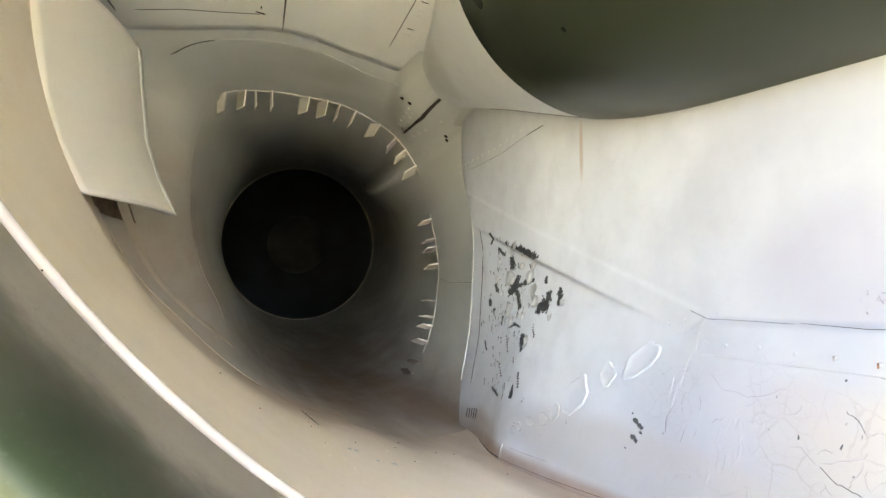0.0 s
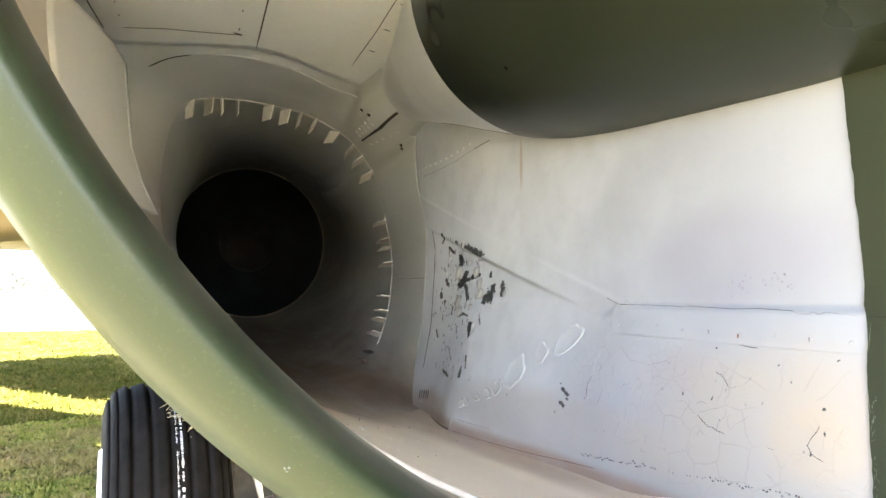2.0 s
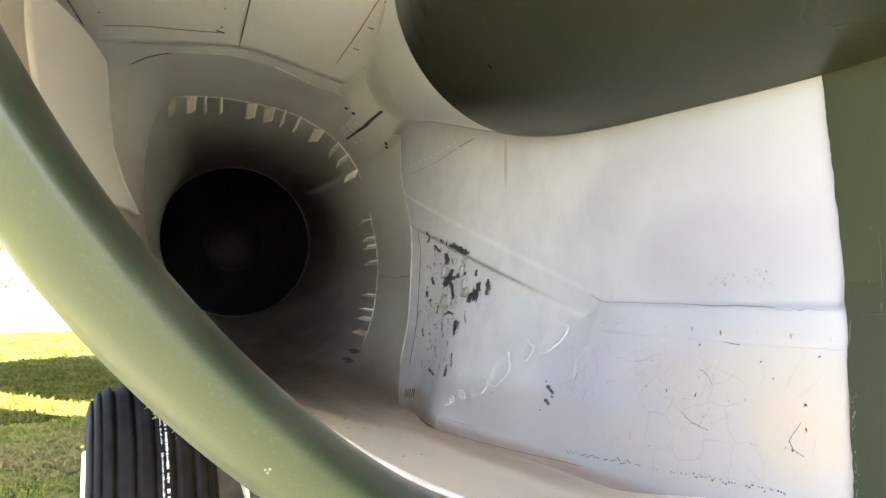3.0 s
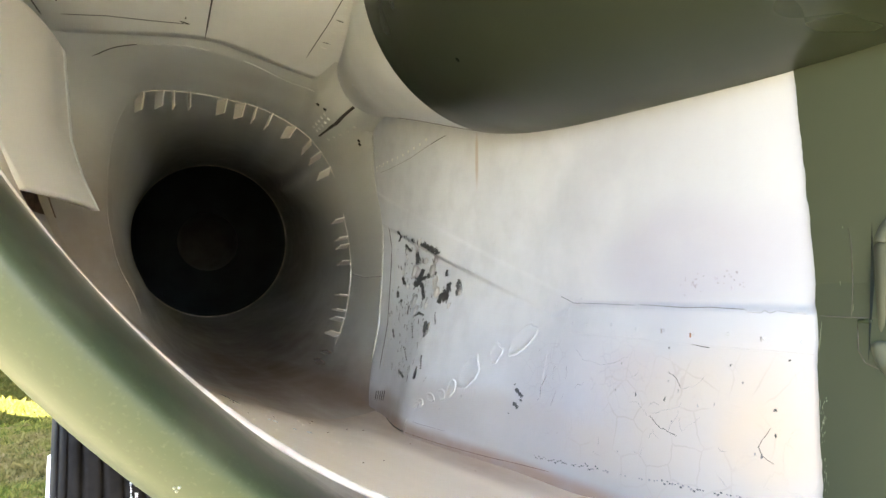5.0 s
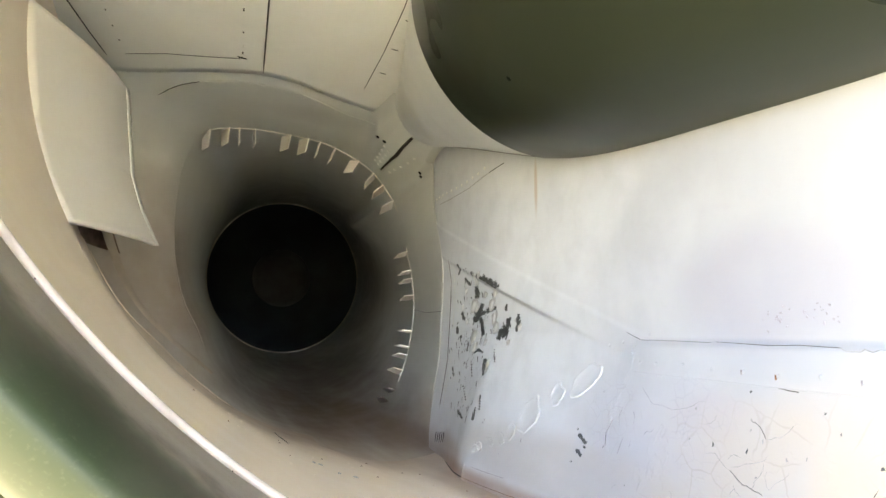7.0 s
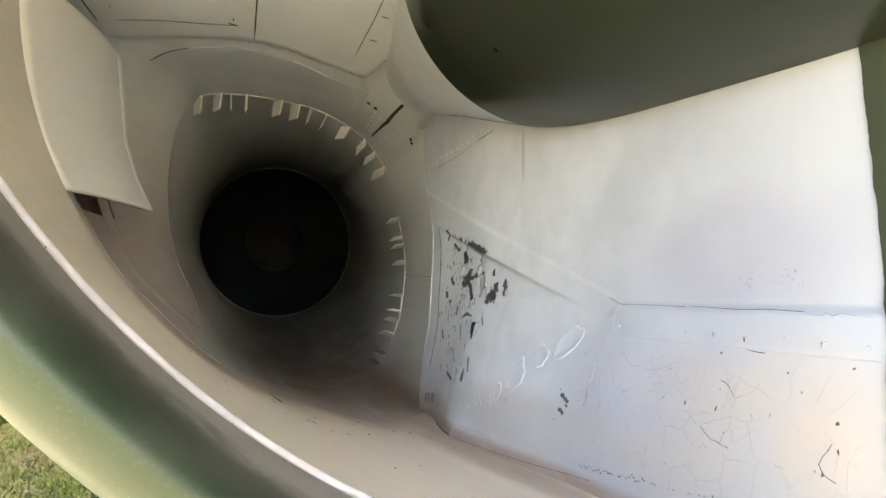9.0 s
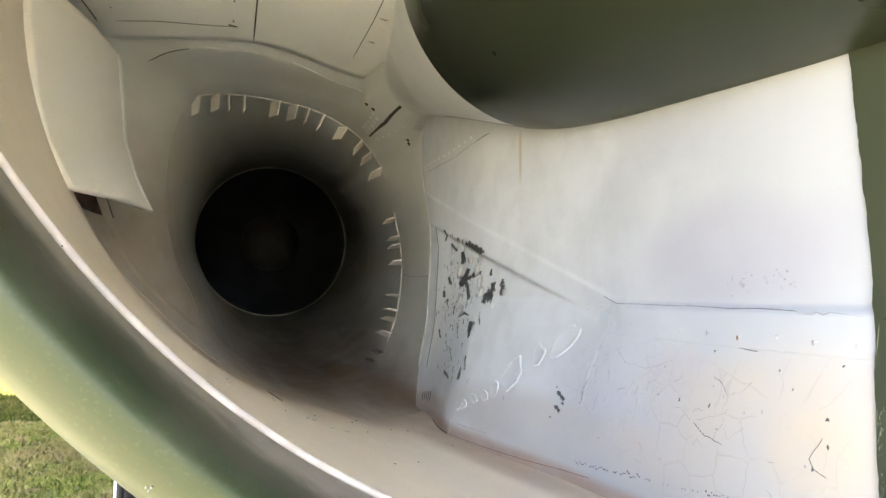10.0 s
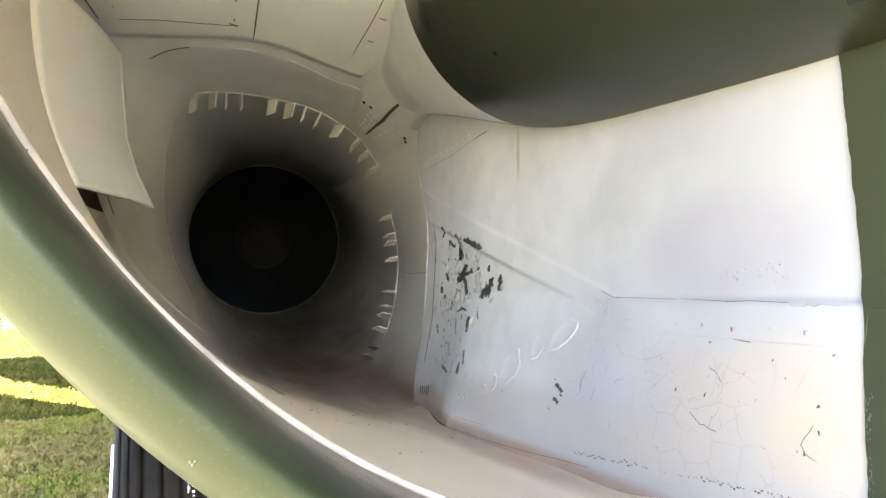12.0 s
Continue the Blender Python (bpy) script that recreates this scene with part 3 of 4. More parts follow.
for k, deg in enumerate(VANES):
    th = radians(deg)
    i = deg / 360 * ND
    i0 = math.floor(i)
    root = duct_point(1.765, i0).lerp(duct_point(1.765, i0 + 1), i - i0)
    tang = (duct_point(1.765, i0 + 1) - duct_point(1.765, i0)).normalized()
    aft = P(0, 1, 0)
    inward = aft.cross(tang).normalized()
    if inward.dot(P(BC[0], 1.765, BC[1]) - root) < 0:
        inward = -inward
    if k < 2:
        inward = P(0, 0, -1)
        tang = inward.cross(aft).normalized() * (1 if tang.dot(inward.cross(aft)) > 0 else -1)
    toe = TOES[k]
    fore = (aft * math.cos(radians(toe)) - tang * math.sin(radians(toe))).normalized()
    sidew = fore.cross(inward).normalized()
    rot = Matrix((sidew, fore, inward)).transposed().to_4x4()
    if vane_mesh is None:
        ob = part("vortex_generator", bm, DOOR, duct, "small cream metal vane", smooth=False)
        vane_mesh = ob.data
        sooty_mesh = vane_mesh.copy()
        sooty_mesh.materials[0] = SOOT
    else:
        ob = new("vortex_generator", sooty_mesh if k > 19 else vane_mesh)
        ob.parent = duct
        if k > 19:
            ob["label"] = "small metal vane brown with soot"
    ob.matrix_world = Matrix.Translation(root) @ rot @ Matrix.Diagonal((1, 0.8, (0.42 if k > 19 else 0.72) if k > 11 else 0.92, 1))

# ---- seams, beads and rivets ----


def wall_line(points, radius, mat, name, parent=side, off=0.0, flat=1.0, n=12):
    pts = []
    for (v0, w0), (v1, w1) in zip(points, points[1:]):
        pts += [on_wall(lerp(v0, v1, k / n), lerp(w0, w1, k / n), off) for k in range(n)]
    pts.append(on_wall(*points[-1], off))
    return part(name, tube(pts, radius, 6, flat), mat, parent)


wall_line([(0.624, 1.558), (0.597, 1.549), (0.54, 1.5485), (0.481, 1.5475)], 0.0004, SEAM, "panel_seam")
wall_line([(0.479, 1.5485), (0.418, 1.5465), (0.405, 1.546), (0.374, 1.547), (0.330, 1.5455)], 0.00035, SEAM, "panel_seam")
wall_line([(0.330, 1.5455), (0.325, 1.5425), (0.311, 1.5425), (0.308, 1.545), (0.301, 1.5425), (0.294, 1.545)], 0.00035, SMUDGE, "panel_seam", n=3)
wall_line([(0.294, 1.545), (0.275, 1.543), (0.264, 1.542)], 0.0003, SMUDGE, "panel_seam")
wall_line([(0.60, 1.511), (0.471, 1.509), (0.362, 1.507), (0.255, 1.507)], 0.0006, WALL, "panel_seam")
wall_line([(0.393, 1.5075), (0.386, 1.5072), (0.378, 1.506), (0.368, 1.5055)], 0.0005, SEAM, "panel_seam")

# ---- ground, wheel and far things ----


def grass_mat():
    n = Nodes("grass")
    # pale base tone, mostly out of view, added to bounce light into the intake
    a = n.mix(n.ramp(n.noise(1.3, 6), 0.35, 0.65), (0.235, 0.208, 0.13), (0.33, 0.288, 0.19))
    c = n.mix(n.ramp(n.noise(14, 6), 0.3, 0.7, 0.0, 0.35), a, (0.12, 0.12, 0.04))
    c = n.mix(n.blot((-2.0, 20.5, 0.0), (16.0, 17.5, 5.0), 0.25), c, (0.029, 0.033, 0.007))
    # sunlight on this strip is allowed for in the ground colour
    c = n.mix(n.blot((-1.5, 12.4, 0.0), (9.0, 2.2, 5.0), 0.3), c, (0.045, 0.046, 0.010))
    c = n.mix(n.blot((-9.0, 6.0, 0.0), (9.0, 6.5, 5.0), 0.25), c, (0.075, 0.082, 0.024))
    n.bsdf.inputs["Specular IOR Level"].default_value = 0.0
    return n.finish(c, 0.95, n.noise(40, 5), 0.6, 0.03)


GRASS = grass_mat()
ground = part("ground", sheet(lambda a, b: Vector((lerp(-1, 1, a) * 600, lerp(-1, 1, b) * 600, 0)), 4, 4), GRASS, None)
tagged(ground, "mown grass with dry patches and unseen pale ground added for bounce", "grass", kind="structure")

wheel = new("main_wheel")
wheel.parent = aircraft
TU, TV, TR = 0.255, 3.05, 0.600
PROFILE = [(-0.10, 0.33), (-0.19, 0.35), (-0.225, 0.42), (-0.228, 0.47), (-0.219, 0.52), (-0.208, 0.541), (-0.205, 0.536), (-0.202, 0.5385), (-0.199, 0.553), (-0.180, 0.5755), (-0.1775, 0.567), (-0.1735, 0.570), (-0.171, 0.580), (-0.162, 0.5825)]
for x in (-0.13, -0.065, 0.0, 0.065, 0.13):
    crown = 0.600 - 0.65 * x * x
    PROFILE += [(x - 0.022, crown + 0.0005), (x - 0.008, crown), (x - 0.005, crown - 0.012), (x + 0.005, crown - 0.012), (x + 0.008, crown), (x + 0.022, crown + 0.0005)]
PROFILE += [(-x, r) for x, r in PROFILE[:13][::-1]]


bm = bmesh.new()
NT = 128
rings = [[bm.verts.new(P(TU + x, TV + r * math.cos(math.tau * k / NT), TR - 0.01 + r * math.sin(math.tau * k / NT))) for k in range(NT)] for x, r in PROFILE]
for p, q in zip(rings, rings[1:]):
    for k in range(NT):
        bm.faces.new((p[k], p[(k + 1) % NT], q[(k + 1) % NT], q[k]))
for e in bm.edges:
    e.smooth = len(e.link_faces) < 2 or e.calc_face_angle(0) < 0.6
tyre = part("tyre", bm, RUBBER, wheel, "black ribbed aircraft tyre with worn white stencil")


def on_tyre(x, deg, off=0.0):
    """A place on the tread: x across it, deg round it from the front."""
    r = 0.600 - 0.65 * x * x + off
    th = math.pi - radians(deg)
    return P(TU + x, TV + r * math.cos(th), TR - 0.01 + r * math.sin(th))


def rim_fn(a, b):
    x, r = ((-0.10, 0.34), (-0.215, 0.345), (-0.238, 0.33), (-0.239, 0.27), (-0.20, 0.20), (-0.19, 0.05))[round(a * 5)]
    th = math.tau * b
    return P(TU + x, TV + r * math.cos(th), TR - 0.01 + r * math.sin(th))


part("rim", sheet(rim_fn, 5, 64), RIM, wheel, "white painted wheel rim")



def slab(name, plan, low, top, mat, label, parent=aircraft, bevel=0.04):
    """A flying surface from its plan outline, with rounded edges."""
    bm = bmesh.new()
    a = [bm.verts.new((x, y, low)) for x, y in plan]
    b = [bm.verts.new((x, y, top)) for x, y in plan]
    bm.faces.new(a)
    bm.faces.new(b)
    for k in range(len(plan)):
        bm.faces.new((a[k], a[(k + 1) % len(plan)], b[(k + 1) % len(plan)], b[k]))
    bmesh.ops.bevel(bm, geom=bm.edges[:], offset=bevel, segments=3, affect="EDGES")
    return part(name, bm, mat, parent, label)


slab("wing", [(-1.75, 3.95), (-2.0, 3.77), (-9.6, 10.6), (-12.0, 11.8), (-1.9, 6.4)], 2.20, 2.36, TAN, "tan painted swept wing, stained underneath")
slab("wing_root_fairing", [(-1.15, 1.60), (-4.2, 4.35), (-3.0, 3.95), (-1.6, 3.36)], 2.15, 2.30, TAN, "tan painted wing root fairing")
slab("tailplane", [(-3.08, 7.85), (-7.3, 10.42), (-10.5, 12.4), (-8.7, 13.5), (-6.8, 15.8), (-3.5, 13.0)], 2.45, 2.55, TAN, "tan painted tailplane")

# ---- wall details ----


def dome(bm, at, normal, r, h):
    """A low rivet head."""
    n = normal.normalized()
    a = n.orthogonal().normalized()
    b = n.cross(a)
    ring = [bm.verts.new(at + a * math.cos(x) * r + b * math.sin(x) * r - n * 0.0005) for x in (math.tau * k / 10 for k in range(10))]
    mid = [bm.verts.new(at + a * math.cos(x) * r * 0.65 + b * math.sin(x) * r * 0.65 + n * h * 0.75) for x in (math.tau * k / 10 for k in range(10))]
    top = bm.verts.new(at + n * h)
    for k in range(10):
        bm.faces.new((ring[k], ring[(k + 1) % 10], mid[(k + 1) % 10], mid[k]))
        bm.faces.new((mid[k], mid[(k + 1) % 10], top))
    return bm


OUT = -P(1, 0, 0)
for v, w in ((0.584, 1.556), (0.561, 1.522), (0.517, 1.523), (0.475, 1.520), (0.432, 1.520), (0.391, 1.518), (0.347, 1.520), (0.306, 1.518), (0.266, 1.517), (0.61, 1.533), (0.632, 1.546), (0.66, 1.541), (0.591, 1.522)):
    part("rivet", dome(bmesh.new(), on_wall(v, w), OUT, 0.0027, 0.0006), WALL, side)
for v, w, mat in ((0.432, 1.5195, SMUDGE), (0.391, 1.517, RUST), (0.306, 1.5175, SMUDGE)):
    bm = bmesh.new()
    box(bm, (-0.0002, -0.0007, -0.0024), (0.0006, 0.0007, 0.0024))
    ob = part("rust_mark", bm, mat, side, smooth=False)
    ob.matrix_world = Matrix.Translation(on_wall(v + 0.002, w, 0.0009)) @ Matrix.Rotation(YAW, 4, "Z")
for k in range(11):
    v = lerp(1.335, 1.028, k / 10)
    part("rivet", dome(bmesh.new(), on_wall(v, curve([(1.028, 1.8553), (1.066, 1.8514), (1.15, 1.8485), (1.234, 1.8493), (1.335, 1.853)], v)), OUT, 0.0036, 0.0018), ROOF, side)
wall_line([(1.30, 1.836), (1.24, 1.833), (1.11, 1.8345), (1.015, 1.8428)], 0.0004, SMUDGE, "panel_seam")
wall_line([(1.010, 1.8427), (0.98, 1.845), (0.949, 1.8472)], 0.0007, SEAM, "panel_seam")
# crease where the spike's fairing meets the wall
wall_line([(v, SPW - spike_r(v) + 0.002) for v in (0.83, 0.88, 0.93, 0.98, 1.03, 1.08, 1.13, 1.18)], 0.0011, SMUDGE, "fairing_crease", n=3, off=0.0004)
# beads where the duct is joined on
wall_line([(1.232, 1.705), (1.215, 1.66), (1.221, 1.60), (1.232, 1.534), (1.243, 1.467), (1.258, 1.40)], 0.0012, SEAM, "panel_seam", n=6, off=-0.0004)
wall_line([(1.205, 1.70), (1.196, 1.66), (1.200, 1.60), (1.210, 1.534), (1.222, 1.467), (1.236, 1.40)], 0.0016, DUCT, "joint_bead", n=6, off=-0.0010)
# raised edge where flange, strip and lower panel meet
wall_line([(0.604, 1.549), (0.6045, 1.533), (0.606, 1.514)], 0.0004, WALL, "panel_edge", n=6)
for pts in ([(0.636, 1.486), (0.639, 1.467), (0.641, 1.455), (0.637, 1.442)], [(0.628, 1.480), (0.631, 1.462), (0.634, 1.449)], [(0.620, 1.490), (0.625, 1.470), (0.622, 1.452)]):
    wall_line(pts, 0.0006, WALL, "paint_wrinkle", n=6, off=-0.0002)
# foot of the lower panel
wall_line([(1.003, 1.312), (1.002, 1.338)], 0.0016, WALL, "panel_edge", n=4)
wall_line([(0.975, 1.338), (0.94, 1.3385), (0.86, 1.341)], 0.0003, SMUDGE, "panel_seam")
wall_line([(1.166, 1.312), (1.08, 1.3128), (1.004, 1.3165)], 0.0011, SEAM, "open_gap")
wall_line([(1.000, 1.3165), (0.85, 1.3205), (0.727, 1.3255), (0.595, 1.334)], 0.0004, RUST, "open_gap")
wall_line([(0.612, 1.513), (0.622, 1.485), (0.634, 1.455), (0.634, 1.43)], 0.00025, WALL, "paint_wrinkle", n=8)
wall_line([(0.630, 1.452), (0.640, 1.435), (0.638, 1.420)], 0.0006, SMUDGE, "paint_wrinkle", n=8)

rng = random.Random(11)
for k in range(8):
    v, w = rng.uniform(0.59, 0.64), rng.uniform(1.43, 1.50)
    pts = [(v, w), (v + rng.uniform(-0.004, 0.006), w - rng.uniform(0.006, 0.016)), (v + rng.uniform(-0.006, 0.010), w - rng.uniform(0.016, 0.030))]
    wall_line(pts, rng.uniform(0.0002, 0.0004), WALL if k % 3 else SMUDGE, "paint_wrinkle", off=-0.0001, n=5)


def chip(v, w, sv, sw, mat=PRIMER, name="paint_chip", proud=0.0006, n=22, parent=side, rough=0.75):
    """A thin patch with a ragged outline, lying on the wall."""
    bm = bmesh.new()
    seed = rng.random() * 90
    tilt = rng.uniform(-0.5, 0.5)
    rim = []
    for k in range(n):
        th = math.tau * k / n
        r = max(0.15, 1 + rough * (1.3 * noise.noise((math.cos(th) * 1.5 + seed, math.sin(th) * 1.5, seed)) + 0.8 * noise.noise((math.cos(th) * 4.5 + seed, math.sin(th) * 4.5, seed))))
        a, b = sv * r * math.cos(th), sw * r * math.sin(th)
        rim.append((v + a * math.cos(tilt) - b * math.sin(tilt), w + a * math.sin(tilt) + b * math.cos(tilt)))
    top = [bm.verts.new(on_wall(x, y, proud)) for x, y in rim]
    low = [bm.verts.new(on_wall(x, y, -0.0005)) for x, y in rim]
    mid = bm.verts.new(on_wall(v, w, proud))
    for k in range(n):
        bm.faces.new((top[k], top[(k + 1) % n], mid))
        bm.faces.new((top[k], top[(k + 1) % n], low[(k + 1) % n], low[k]))
    return part(name, bm, mat, parent, smooth=False)


def flake(v, w, size):
    """A curled chip of paint that hangs off the wall."""
    bm = bmesh.new()
    tilt = rng.uniform(-0.6, 0.6)
    cols = []
    for i in range(5):
        t = i / 4
        row = []
        for j in range(3):
            q = (j - 1) * size * 0.75 * (0.6 + 0.9 * t - 1.2 * t * t) * rng.uniform(0.8, 1.2)
            dv, dw = q * math.cos(tilt) + t * size * math.sin(tilt), t * size * math.cos(tilt) - q * math.sin(tilt)
            row.append(bm.verts.new(on_wall(v + dv, w - dw, 0.0012 + size * 0.16 * t * t)))
        cols.append(row)
    for a, b in zip(cols, cols[1:]):
        for j in range(2):
            bm.faces.new((a[j], a[j + 1], b[j + 1], b[j]))
    bmesh.ops.solidify(bm, geom=bm.faces[:], thickness=0.0007)
    return part("paint_flake", bm, FLAKE, side, "curled flake of white paint")


def bare(stroke, kv=0.0021, kw=0.00095, ragged=0.8):
    """A bare patch along a stroke of (v, w, width), with a torn outline that runs down the wall."""
    lo = [min(p[i] - p[2] * 2.2 * k for p in stroke) for i, k in ((0, kv), (1, kw))]
    hi = [max(p[i] + p[2] * 2.2 * k for p in stroke) for i, k in ((0, kv), (1, kw))]
    na, nb = (max(4, round((h - l) / 0.0008)) for l, h in zip(lo, hi))
    seed = rng.random() * 50
    dots = []
    for p, q in zip(stroke, stroke[1:] or stroke):
        dots += [(lerp(p[0], q[0], t / 5), lerp(p[1], q[1], t / 5), lerp(p[2], q[2], t / 5) * 0.82) for t in range(6)]

    def inside(a, b):
        v, w = lerp(lo[0], hi[0], a), lerp(lo[1], hi[1], b)
        f = max(1 - math.hypot((v - x) / (kv * r), (w - y) / (kw * r)) for x, y, r in dots)
        return f + ragged * (noise.noise((v * 130 + seed, w * 90, seed)) + 0.9 * noise.noise((v * 330, w * 240 + seed, seed)) + 0.5 * noise.noise((v * 800, w * 600 + seed, seed))) > 0

    bm = sheet(lambda a, b: on_wall(lerp(lo[0], hi[0], a), lerp(lo[1], hi[1], b), 0.0005), na, nb, P(0.001, 0, 0), inside)
    if not bm.faces:
        bm.free()
        return None
    return part("bare_patch", bm, PRIMER, side, smooth=False)


for stroke in (((1.061, 1.660, 4), (1.031, 1.653, 5), (1.005, 1.646, 6), (0.980, 1.637, 6)), ((1.085, 1.638, 5), (1.078, 1.623, 6)), ((1.059, 1.607, 4), (1.069, 1.594, 8), (1.085, 1.581, 8)),
               ((1.069, 1.589, 4), (1.035, 1.595, 4), (1.005, 1.600, 3)), ((1.064, 1.580, 4), (1.054, 1.566, 5), (1.052, 1.552, 3)), ((0.946, 1.580, 3), (0.957, 1.568, 7), (0.967, 1.555, 9), (0.980, 1.547, 5)),
               ((0.915, 1.586, 2), (0.915, 1.573, 4), (0.920, 1.560, 2)), ((1.076, 1.520, 2), (1.058, 1.525, 3), (1.036, 1.522, 2))):
    bare(stroke)
for stroke in (((1.017, 1.508, 4), (1.012, 1.498, 5), (1.013, 1.483, 2)), ((0.987, 1.527, 2), (0.976, 1.508, 2)), ((1.182, 1.564, 4), (1.179, 1.557, 4)), ((1.160, 1.548, 3),), ((1.153, 1.594, 4), (1.146, 1.583, 4)),
               ((1.173, 1.691, 3), (1.166, 1.682, 3), (1.177, 1.672, 2)), ((1.142, 1.661, 3), (1.120, 1.648, 3)), ((1.094, 1.668, 3), (1.093, 1.658, 2)), ((1.198, 1.487, 2), (1.187, 1.473, 3)),
               ((1.117, 1.411, 3), (1.080, 1.404, 3)), ((1.012, 1.427, 2), (1.013, 1.410, 3))):
    bare(stroke)
for stroke in (((1.001, 1.449, 2), (0.994, 1.428, 2)), ((1.086, 1.503, 2), (1.068, 1.479, 2)), ((1.117, 1.537, 2), (1.119, 1.522, 2)), ((0.958, 1.604, 2), (0.961, 1.595, 2)), ((1.109, 1.457, 2), (1.077, 1.436, 2))):
    bare(stroke, ragged=0.5)
for stroke in (((0.691, 1.425, 5), (0.682, 1.418, 5)), ((0.694, 1.406, 4), (0.687, 1.402, 4)), ((0.680, 1.412, 3),), ((0.703, 1.391, 3),), ((0.700, 1.432, 2),)):
    bare(stroke, 0.0010, 0.00065, 0.8)
# many small torn slits between them
for k in range(110):
    v = 1.11 + rng.gauss(0, 0.05)
    w = rng.uniform(1.40, 1.68)
    r = rng.uniform(0.45, 1.1)
    h = rng.uniform(0.001, 0.006)
    bare(((v, w + h, r), (v + rng.gauss(0, 0.004), w - h, r * 0.7)), ragged=0.45)
# curled skins of paint that hang at the edges of the bare patches
for v, w, size in ((1.087, 1.662, 0.024), (1.054, 1.668, 0.018), (1.091, 1.618, 0.030), (1.078, 1.612, 0.022), (1.012, 1.616, 0.026), (1.001, 1.632, 0.018), (1.090, 1.560, 0.030), (1.078, 1.538, 0.022), (1.004, 1.592, 0.026), (0.992, 1.575, 0.024),
                   (1.002, 1.508, 0.016), (0.998, 1.498, 0.012), (0.908, 1.570, 0.014), (0.940, 1.545, 0.012), (1.150, 1.610, 0.012), (1.135, 1.640, 0.012), (1.040, 1.630, 0.014), (1.125, 1.580, 0.010), (1.030, 1.545, 0.014)):
    flake(v, w, size * 0.85)
for k in range(22):
    v, w = rng.uniform(0.28, 0.98), rng.uniform(1.345, 1.49)
    chip(v, w, rng.uniform(0.0003, 0.0009), rng.uniform(0.0005, 0.0022), SMUDGE, n=8)
# stamped marks in the dark smudge
FAINT = plain("faint_ink", (0.22, 0.21, 0.25), 0.7, 0.0, 0.2, 80)
for k in range(30):
    chip((0.398 if k % 2 else 0.355) + rng.gauss(0, 0.012), 1.575 + rng.gauss(0, 0.006), rng.uniform(0.0005, 0.0014), rng.uniform(0.0005, 0.0018), FAINT, n=8)
# paint blisters: raised rims with a slightly domed skin
for v, w, sv, sw, tilt in ((0.699, 1.495, 0.036, 0.017, -0.55), (0.761, 1.472, 0.018, 0.015, -0.7), (0.824, 1.436, 0.032, 0.022, -0.75), (0.868, 1.408, 0.014, 0.013, -1.2), (0.895, 1.394, 0.008, 0.015, -1.3), (0.930, 1.385, 0.007, 0.016, -1.4), (0.960, 1.372, 0.007, 0.010, -1.2), (0.975, 1.366, 0.012, 0.006, -0.5)):
    bm = bmesh.new()
    rings = []
    for f, h in ((1.0, -0.0004), (0.94, 0.0012), (0.88, 0.0016), (0.76, 0.0007), (0.35, 0.0005), (0.02, 0.0005)):
        ring = []
        for k in range(36):
            th = math.tau * k / 36
            r = f * (1 + 0.22 * noise.noise((math.cos(th) * 1.5 + v * 30, math.sin(th) * 1.5, w * 20)) + 0.15 * noise.noise((math.cos(th) * 5 + v * 30, math.sin(th) * 5, w * 20)))
            a, b = sv * r * math.cos(th), sw * r * math.sin(th)
            ring.append(bm.verts.new(on_wall(v + a * math.cos(tilt) - b * math.sin(tilt), w + a * math.sin(tilt) + b * math.cos(tilt), h)))
        rings.append(ring)
    for p, q in zip(rings, rings[1:]):
        for k in range(36):
            bm.faces.new((p[k], p[(k + 1) % 36], q[(k + 1) % 36], q[k]))
    bm.faces.new(rings[-1])
    part("paint_blister", bm, WALL, side)
# crazing of the lower panel
for k in range(60):
    v, w = rng.uniform(0.27, 0.62), rng.uniform(1.36, 1.495)
    d = rng.uniform(0, math.tau)
    pts = [(v, w)]
    for i in range(rng.randint(2, 4)):
        L = rng.uniform(0.003, 0.009)
        pts.append((pts[-1][0] + L * math.cos(d), min(1.5, max(1.345, pts[-1][1] + L * math.sin(d)))))
        d += rng.choice((-1, 1)) * rng.uniform(0.25, 0.8)
    wall_line(pts, rng.uniform(0.00012, 0.00022), WALL if k % 5 else SMUDGE, "paint_crack", n=2)
for pts, r, mat in (([(0.418, 1.477), (0.407, 1.471), (0.399, 1.461)], 0.00030, SEAM), ([(0.399, 1.461), (0.383, 1.464), (0.369, 1.478)], 0.00018, SMUDGE),
                    ([(0.437, 1.430), (0.413, 1.437), (0.398, 1.442), (0.395, 1.447)], 0.00022, SMUDGE), ([(0.438, 1.427), (0.425, 1.419), (0.410, 1.415), (0.397, 1.412)], 0.00034, SEAM),
                    ([(0.410, 1.413), (0.408, 1.421), (0.402, 1.428), (0.399, 1.439)], 0.00022, SMUDGE), ([(0.290, 1.438), (0.301, 1.418), (0.296, 1.412), (0.283, 1.407)], 0.00032, SEAM),
                    ([(0.471, 1.437), (0.458, 1.439), (0.441, 1.427)], 0.00018, SMUDGE), ([(0.390, 1.418), (0.370, 1.436)], 0.00015, SMUDGE),
                    ([(0.581, 1.495), (0.559, 1.477), (0.506, 1.478), (0.478, 1.487)], 0.00016, SMUDGE), ([(0.568, 1.442), (0.552, 1.451)], 0.00022, SMUDGE)):
    jag = [pts[0]]
    for a, b in zip(pts, pts[1:]):
        for t in (0.33, 0.66):
            jag.append((lerp(a[0], b[0], t) + rng.gauss(0, 0.0009), lerp(a[1], b[1], t) + rng.gauss(0, 0.0009)))
        jag.append(b)
    wall_line(jag, r, mat, "paint_crack", n=2)
